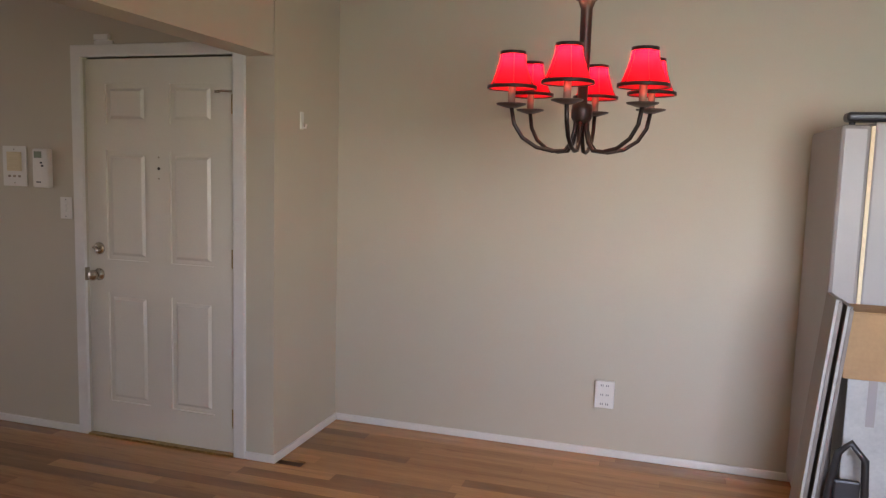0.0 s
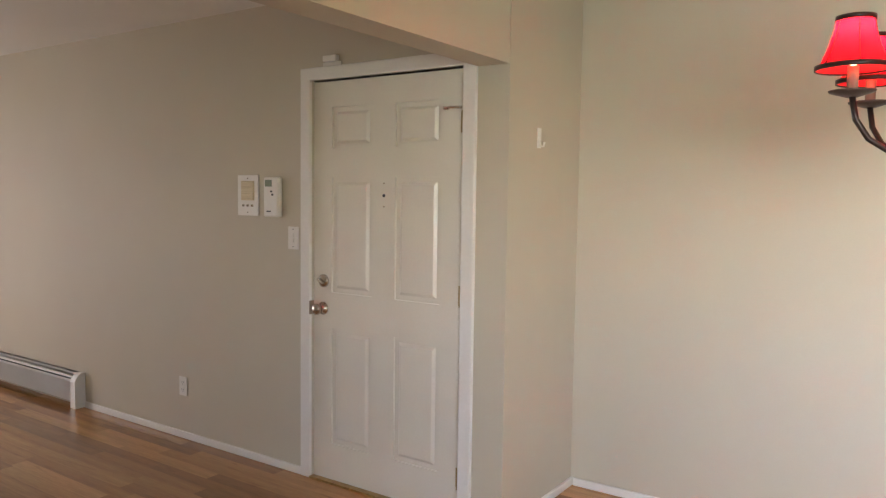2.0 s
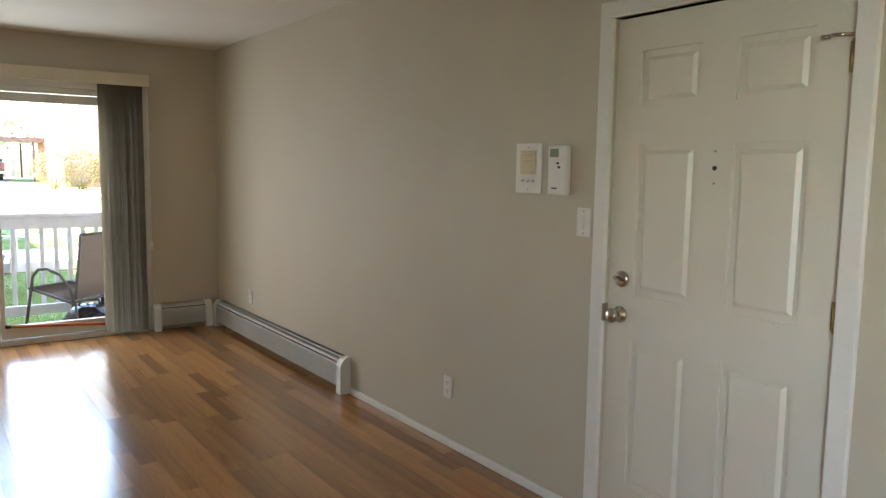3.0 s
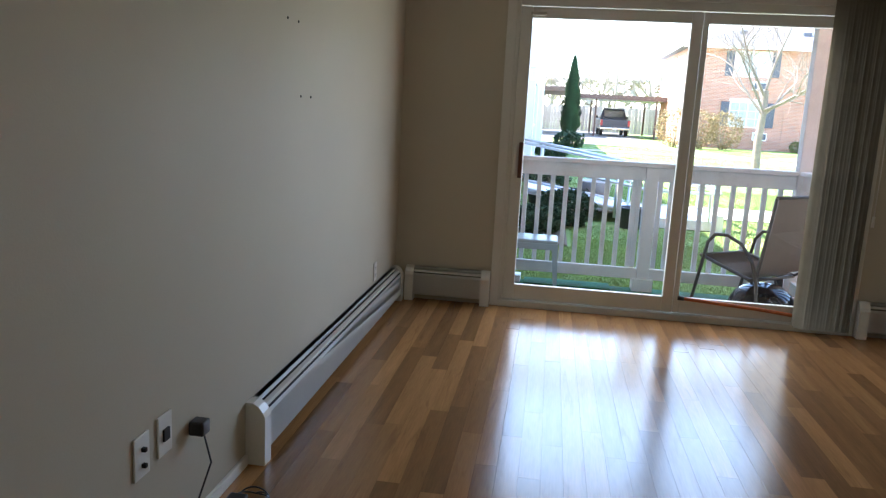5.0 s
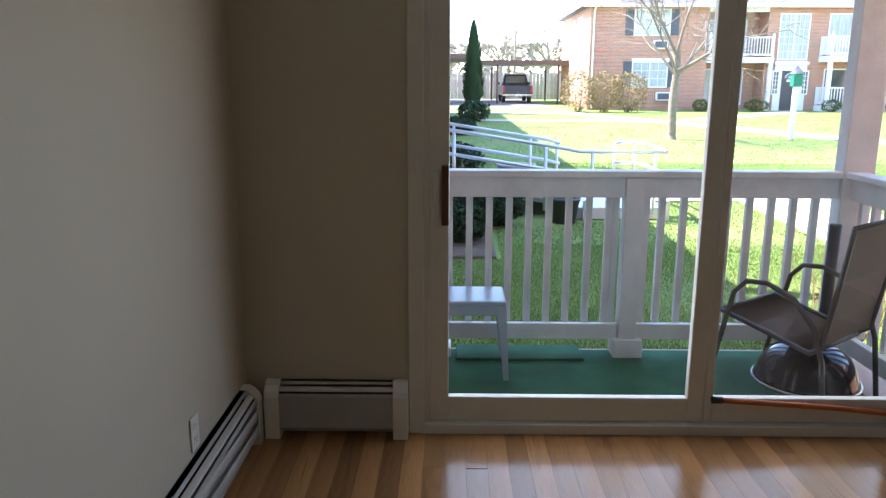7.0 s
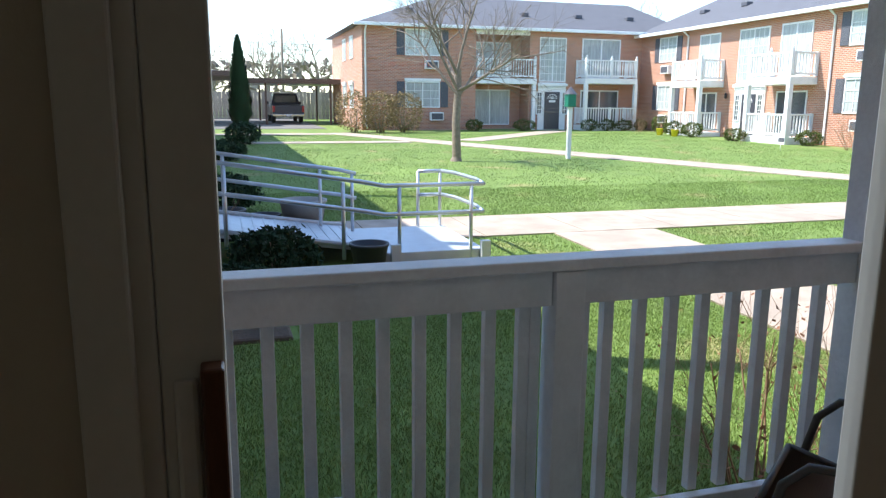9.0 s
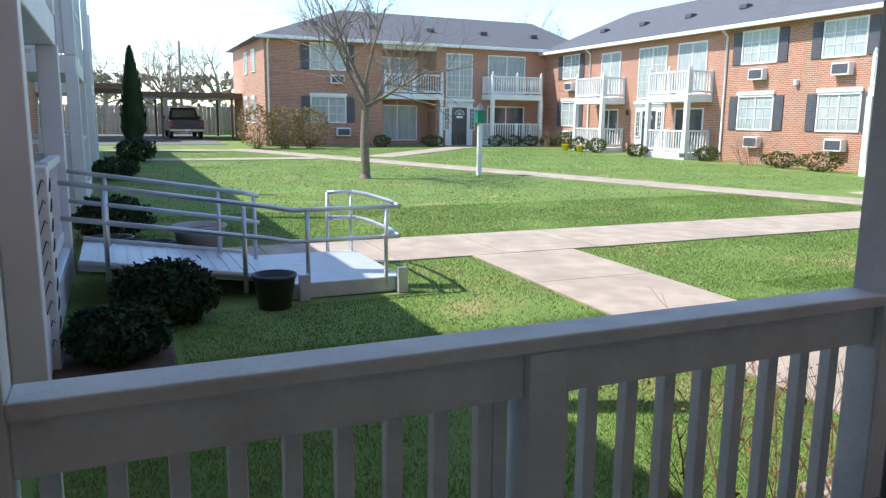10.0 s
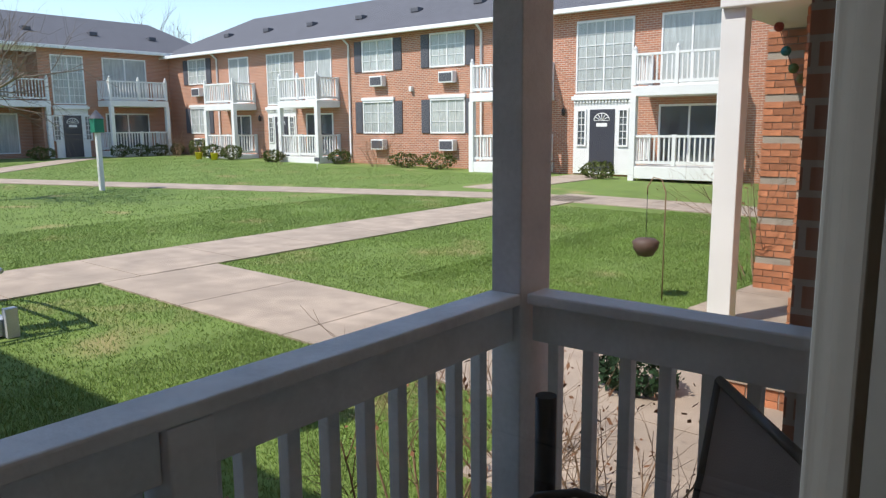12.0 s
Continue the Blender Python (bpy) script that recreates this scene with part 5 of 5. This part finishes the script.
from_arrays("crown", np.stack([pp - a, pp + b, pp + a, pp - b], 1).reshape(-1, 3).tolist(), np.arange(n * 4).reshape(-1, 4).tolist(), EVERG, cy)

for y in (3.7, 5.0, 6.3):
    shrub("tan_hedge", "large rounded dormant tan hedge before the far block", -40.6, y, 0.95, 0.95, 2.0, TAN, 2600, 0.05, "hedge")
shrub("evergreen_shrub", "dark low evergreen shrub in the shaded bed", -10.15, -2.7, 0.36, 0.36, 0.42, EVERG, 3000, 0.035)
shrub("evergreen_shrub", "dark rounded evergreen shrub beside the ramp", -11.05, -2.3, 0.36, 0.45, 0.55, EVERG, 3400, 0.035)
shrub("evergreen_shrub", "dark evergreen shrub against the wing", -15.8, -2.7, 0.5, 0.5, 0.6, EVERG, 1500, 0.05)
shrub("evergreen_shrub", "dark evergreen shrub against the wing", -25.5, -2.6, 0.55, 0.55, 0.55, EVERG, 1200, 0.06)
shrub("evergreen_shrub", "dark rounded evergreen shrub by the far path", -32.5, -1.9, 0.65, 0.65, 0.8, EVERG, 1500, 0.07)
shrub("evergreen_shrub", "small dark evergreen shrub by the brick edging", -6.62, 2.2, 0.28, 0.25, 0.3, EVERG, 1400, 0.025)
for i, (u, w) in enumerate(((10.3, 0.45), (13.2, 0.65), (17.1, 0.5), (18.2, 0.5), (19.3, 0.5), (20.3, 0.4))):
    shrub("boxwood", "clipped green boxwood before the far block", -41.6, u, 0.5, w, 0.62, BOX, 700, 0.05)
for u, w, h in ((-38.9, 0.8, 0.9), (-36.4, 0.6, 0.7), (-34.9, 0.6, 0.7), (-28.4, 0.6, 0.6), (-24.6, 0.8, 0.6), (-22.9, 0.9, 0.65), (-31.8, 0.5, 0.55), (-15.9, 0.62, 0.55)):
    shrub("boxwood", "clipped green boxwood along the brick wing", u, 19.7 if u > -17 else 20.0 - (0.9 if -36.6 < u < -34 or u == -31.8 else 0), w, 0.5, h, BOX, 800, 0.05)


def twig_shrub(label, x, y, h, n, seed, r=0.5, leaf=0):
    rs = np.random.RandomState(seed)
    t = thing("bare_shrub", label, "shrub", (x, y, ground_z(x)))
    bm = bmesh.new()
    for i in range(n):
        a = rs.uniform(0, 6.28)
        k = rs.uniform(0.1, 0.75)
        grow(bm, Vector((r * 0.3 * math.cos(a), r * 0.3 * math.sin(a), -0.02)), Vector((k * math.cos(a), k * math.sin(a), 1)).normalized(), h * rs.uniform(0.5, 0.8), 0.007, 2, rs, 0.7, 3)
    part("twigs", bm, TWIG, t)
    if leaf:
        nn = leaf
        p = np.stack([rs.normal(0, r * 0.55, nn), rs.normal(0, r * 0.55, nn), rs.uniform(0.1, h, nn)], 1)
        a, b = rs.normal(0, 0.009, (nn, 3)), rs.normal(0, 0.006, (nn, 3))
        from_arrays("buds", np.stack([p - a, p + b, p + a, p - b], 1).reshape(-1, 3).tolist(), np.arange(nn * 4).reshape(-1, 4).tolist(), mat("dry_leaf", (0.20, 0.09, 0.045), 0.9, bump=0.0), t)


twig_shrub("bare budding shrub beside the patio railing", -6.45, -0.35, 0.95, 15, 31, 0.5, 260)
twig_shrub("bare budding shrub beside the patio railing", -6.55, 0.55, 0.8, 12, 32, 0.45, 200)
twig_shrub("bare shrub at the patio corner", -5.9, 0.25, 0.75, 9, 36, 0.4, 200)
twig_shrub("tall bare shrub by the neighbouring porch", -7.1, 6.6, 1.7, 16, 33, 0.6, 300)
twig_shrub("bare brown shrub before the brick wing", -25.9, 19.8, 1.5, 26, 34, 1.0, 900)
twig_shrub("bare brown shrub before the brick wing", -40.0, 19.2, 1.4, 18, 37, 0.8, 600)
twig_shrub("bare flowering stems beside the ramp", -13.7, -3.0, 0.5, 12, 35, 0.5)
twig_shrub("small bare sapling on the lawn", -29.5, 17.6, 2.2, 4, 38, 0.2)
for x in (-36.9, -35.6):
    p = thing("yellow_bucket", "bright yellow bucket among the shrubs", "bucket", (x, 18.6, ground_z(x)))
    part("bucket", lathe(bmesh.new(), [(0.001, 0), (0.14, 0), (0.18, 0.32), (0.19, 0.33), (0.17, 0.32), (0.13, 0.03), (0.001, 0.03)]), YELLOW, p)

# bird feeder post, hanging basket, signs
bp = thing("birdhouse_post", "white post with a small green birdhouse", "birdhouse", (-24.4, 7.4, ground_z(-24.4)))
part("post", bx(-0.06, 0.06, -0.06, 0.06, -0.05, 1.75, bevel=0.008), EXTW, bp)
part("house", bx(-0.13, 0.13, -0.13, 0.13, 1.55, 1.92, bevel=0.01), GREENP, bp)
bm = bmesh.new()
lathe(bm, [(0.23, 1.92), (0.02, 2.14), (0.001, 2.15)], n=4)
part("roof", bm, SHUT, bp)
sh_ = thing("shepherd_hook", "thin iron hook with a brown hanging basket", "plant hook", (-7.55, 4.9, ground_z(-7.5)))
part("rod", tube(bmesh.new(), [(0, 0, -0.1), (0, 0, 1.15), (-0.05, 0, 1.28), (-0.14, 0, 1.30), (-0.2, 0, 1.2), (-0.2, 0, 1.12)], 0.007, n=6), TWIG, sh_)
part("basket", lathe(bmesh.new(), [(0.001, 0.45), (0.08, 0.47), (0.13, 0.55), (0.14, 0.62), (0.10, 0.65), (0.001, 0.66)], c=(-0.2, 0, 0)), STEELB, sh_)
part("chain", tube(bmesh.new(), [(-0.2, 0, 1.14), (-0.2, 0, 0.64)], 0.004, n=4), BLACK, sh_)
sg = thing("lawn_sign", "small dark lawn sign on a stake", "sign", (-26.5, 17.0, ground_z(-26.5)))
part("stake", tube(bmesh.new(), [(0, 0, -0.05), (0, 0, 0.4)], 0.012), EXTW, sg)
part("panel", bx(-0.14, 0.14, -0.015, 0.015, 0.3, 0.46, bevel=0.006), SHUT, sg)

# ---- carport, truck, fence ----
tr = thing("pickup_truck", "dark navy pickup truck parked under the carport", "truck", (-54.0, 1.5, 0.19))
bm = bmesh.new()
box(bm, -2.9, 2.7, -0.98, 0.98, 0.45, 1.12, bevel=0.08)
part("body", bm, TRUCK, tr)
bm = bmesh.new()
vv = box(bm, -1.2, 0.75, -0.9, 0.9, 1.1, 1.85)
for q in vv:
    if q.co.z > 1.5:
        q.co.y *= 0.80
        q.co.x = q.co.x * 0.8 - 0.1
part("cab", bm, TRUCK, tr)
part("rear_window", bx(0.66, 0.70, -0.66, 0.66, 1.28, 1.72, bevel=0.01), FARGLASS, tr)
part("tailgate", bx(2.69, 2.735, -0.80, 0.80, 0.62, 1.10, bevel=0.01), TRUCK, tr)
part("bumper", bx(2.66, 2.86, -0.96, 0.96, 0.42, 0.58, bevel=0.03), CHROME, tr)
part("licence_plate", bx(2.86, 2.875, -0.16, 0.16, 0.45, 0.57), EXTW, tr)
for s in (-1, 1):
    part("tail_light", bx(2.66, 2.745, s * 0.90 - 0.07, s * 0.90 + 0.07, 0.70, 1.06, bevel=0.01), TAIL, tr)
    part("mirror", bx(-0.9, -0.75, s * 1.06 - 0.1, s * 1.06 + 0.1, 1.15, 1.35, bevel=0.03), BLACK, tr)
    for x in (-1.9, 1.6):
        bm = bmesh.new()
        lathe(bm, [(0.001, -0.12), (0.30, -0.12), (0.37, -0.09), (0.37, 0.09), (0.30, 0.12), (0.001, 0.12)])
        bmesh.ops.transform(bm, matrix=pose(x, s * 0.85, 0.37, 90), verts=bm.verts)
        w = part("wheel", bm, TYRE, tr)
cp = thing("carport", "flat-roofed brown steel carport", "carport")
part("roof", bx(-57.5, -50.3, -1.2, 7.5, 2.62, 2.85, bevel=0.02), EXTW, cp)
part("fascia", bx(-50.3, -50.2, -1.2, 7.5, 2.58, 2.88), STEELB, cp)
part("roof", bx(-57.5, -48.3, -8.0, -1.3, 2.9, 3.2, bevel=0.02), STEELB, cp)
for y in (-1.1, 0.1, 4.0, 7.3, -4.5):
    for x in (-50.5, -57.2):
        part("post", bx(x - 0.06, x + 0.06, y - 0.06, y + 0.06, 0.1, 2.9), STEELB, cp)
fe = thing("board_fence", "weathered grey-brown wooden board fence", "fence")
f0 = None
for i in range(60):
    if f0 is None:
        f0 = part("board", bx(-0.015, 0.015, -0.13, 0.13, -0.2, 1.95, bevel=0.004), FENCE, fe)
        o = f0
    else:
        o = new("board", f0.data)
        o.parent = fe
    o.location = (-60.5, -8 + i * 0.275, 0.28)
up = thing("utility_pole", "wooden utility pole with crossarms", "utility pole", (-80, 24.5, 0.4))
part("pole", tube(bmesh.new(), [(0, 0, 0), (0, 0, 10.2)], 0.16, 0.11), BARK, up)
for z in (9.6, 8.9):
    part("crossarm", bx(-0.06, 0.06, -1.1, 1.1, z - 0.07, z + 0.07), BARK, up)
up2 = thing("utility_pole", "wooden utility pole behind the carport", "utility pole", (-70, 2.8, 0.4))
part("pole", tube(bmesh.new(), [(0, 0, 0), (0, 0, 7.2)], 0.13, 0.1), BARK, up2)
wires = thing("overhead_wires", "thin overhead power wires in the distance", "wires")
for z in (5.6, 6.0, 6.5, 4.9):
    part("wire", tube(bmesh.new(), [(-72, y, z + 0.6 * ((y - 10) / 30) ** 2) for y in range(-30, 55, 7)], 0.014, n=4), BLACK, wires)
hz_ = shrub("far_woods", "hazy bare woods beyond the fence", -95, 8, 3, 60, 5.5, mat("far_wood", (0.30, 0.25, 0.20), 0.95, random_per="island"), 5000, 0.5, "woods")
hz_["kind"] = "stuff"

# ---- lawn blades near the patio ----


def on_path(x, y):
    k = np.zeros(len(x), bool)
    for a, b, w in PATHS:
        d = b - a
        L = d.length
        d = d / L
        u = (x - a.x) * d.x + (y - a.y) * d.y
        v = (x - a.x) * -d.y + (y - a.y) * d.x
        k |= (u > -0.02) & (u < L + 0.02) & (np.abs(v) < w / 2 - 0.03)
    return k


def blades(name, n, x0, x1, y0, y1, h, w):
    x, y = nrs.uniform(x0, x1, n), nrs.uniform(y0, y1, n)
    thin = np.sin(x * 1.7 + 0.6 * y) * np.cos(y * 1.3 - x * 0.5) + nrs.normal(0, 0.5, n) < 0.85
    keep = ~on_path(x, y) & ~((x < -11.3) & (x > -13.4) & (y < 0.1)) & ~((x > -11.3) & (x < -9.3) & (y < -2.25)) & thin
    x, y = x[keep], y[keep]
    n = len(x)
    z = -0.40 + 0.012 * np.maximum(0, -x - 6)
    t = nrs.uniform(0, 6.28, n)
    hh = h * nrs.uniform(0.4, 1.2, n)
    ln = nrs.normal(0, 0.5, (n, 2)) * hh[:, None]
    dx, dy = np.cos(t) * w, np.sin(t) * w
    v = np.stack([np.stack([x - dx, y - dy, z - 0.003], 1), np.stack([x + dx, y + dy, z - 0.003], 1), np.stack([x + ln[:, 0], y + ln[:, 1], z + hh], 1)], 1).reshape(-1, 3)
    o = from_arrays(name, v.tolist(), np.arange(n * 3).reshape(-1, 3).tolist(), BLADE)
    return tagged(o, "short spring grass blades on the lawn", "grass", kind="stuff")


blades("grass_near", 230000, -10.0, -5.95, -3.1, 4.0, 0.030, 0.0028)
blades("grass_side", 150000, -10.5, -6.9, 4.0, 12.5, 0.028, 0.004)
blades("grass_mid", 300000, -18.0, -10.0, -3.2, 12.0, 0.026, 0.005)
blades("grass_far", 120000, -40.0, -18.0, -3.0, 19.0, 0.022, 0.012)

# ---- planks ----
prs = random.Random(8)
meshes = {}


def plank_mesh(length):
    k = round(length, 2)
    if k not in meshes:
        bm = bx(0.0003, k - 0.0003, 0.0003, 0.0817, -0.012, 0.0, bevel=0.0)
        me = bpy.data.meshes.new("plank")
        bm.to_mesh(me)
        bm.free()
        me.materials.append(FLOOR)
        meshes[k] = me
    return meshes[k]


jv, jf = [], []
nrow = int((YD - YS) / 0.082) + 1
for r in range(nrow):
    y = YS + r * 0.082
    x = -4.65 - prs.uniform(0, 0.8)
    while x < XE:
        L = prs.choice((0.62, 0.78, 0.9, 1.05, 1.2))
        a, b = max(x, -4.65), min(x + L, XE)
        x += L
        if b - a < 0.05:
            continue
        y1_ = min(y + 0.0817, YD if a > 1.137 else 0.0)
        if y >= (YD if a > 1.137 else 0.0) - 0.01:
            if b > 1.137 and y < YD - 0.01:
                a, y1_ = 1.137, min(y + 0.0817, YD)
            else:
                continue
        if b < 1.4 and abs(y1_ - y - 0.0817) < 0.01 and b - a > 0.3:
            o = new("plank", plank_mesh(b - a))
            o.parent = floor
            o.location = (a, y, 0)
        else:
            k = len(jv)
            jv += [(a + 0.0003, y + 0.0003, 0), (b - 0.0003, y + 0.0003, 0), (b - 0.0003, y1_, 0), (a + 0.0003, y1_, 0)]
            jv += [(p, q, -0.012) for p, q, s in jv[k:k + 4]]
            jf += [(k, k + 1, k + 2, k + 3), (k, k + 4, k + 5, k + 1), (k + 1, k + 5, k + 6, k + 2), (k + 2, k + 6, k + 7, k + 3), (k + 3, k + 7, k + 4, k)]
o = from_arrays("planks_beyond", jv, jf, FLOORJ, floor)
o["kind"] = "stuff"

# ---- brick piers ----


def pier(x0, x1, y0, y1):
    p = thing("brick_pier", "orange brick pier with recessed courses by the porch", "pier", group="brick piers")
    part("core", bx(x0 + 0.012, x1 - 0.012, y0 + 0.012, y1, -0.5, 2.45), MORTAR, p)
    bm = bx(0.005, 0.203, 0, 0.09, 0.004, 0.068)
    me = bpy.data.meshes.new("brick")
    bm.to_mesh(me)
    bm.free()
    me.materials.append(BRICKP)
    for r in range(39):
        if r % 6 == 5:
            continue
        x = x0 - (0.104 if r % 2 else 0)
        while x < x1 - 0.05:
            a = max(x, x0)
            o = new("brick", me)
            o.parent = p
            o.location = (a, y0 + prs.uniform(-0.003, 0.003), -0.45 + r * 0.074)
            o.scale = ((min(x + 0.208, x1) - a) / 0.208, 1, 1)
            x += 0.208


pier(-6.98, -6.0, 6.1, 6.5)
pier(-6.22, -5.15, 4.5, 4.9)
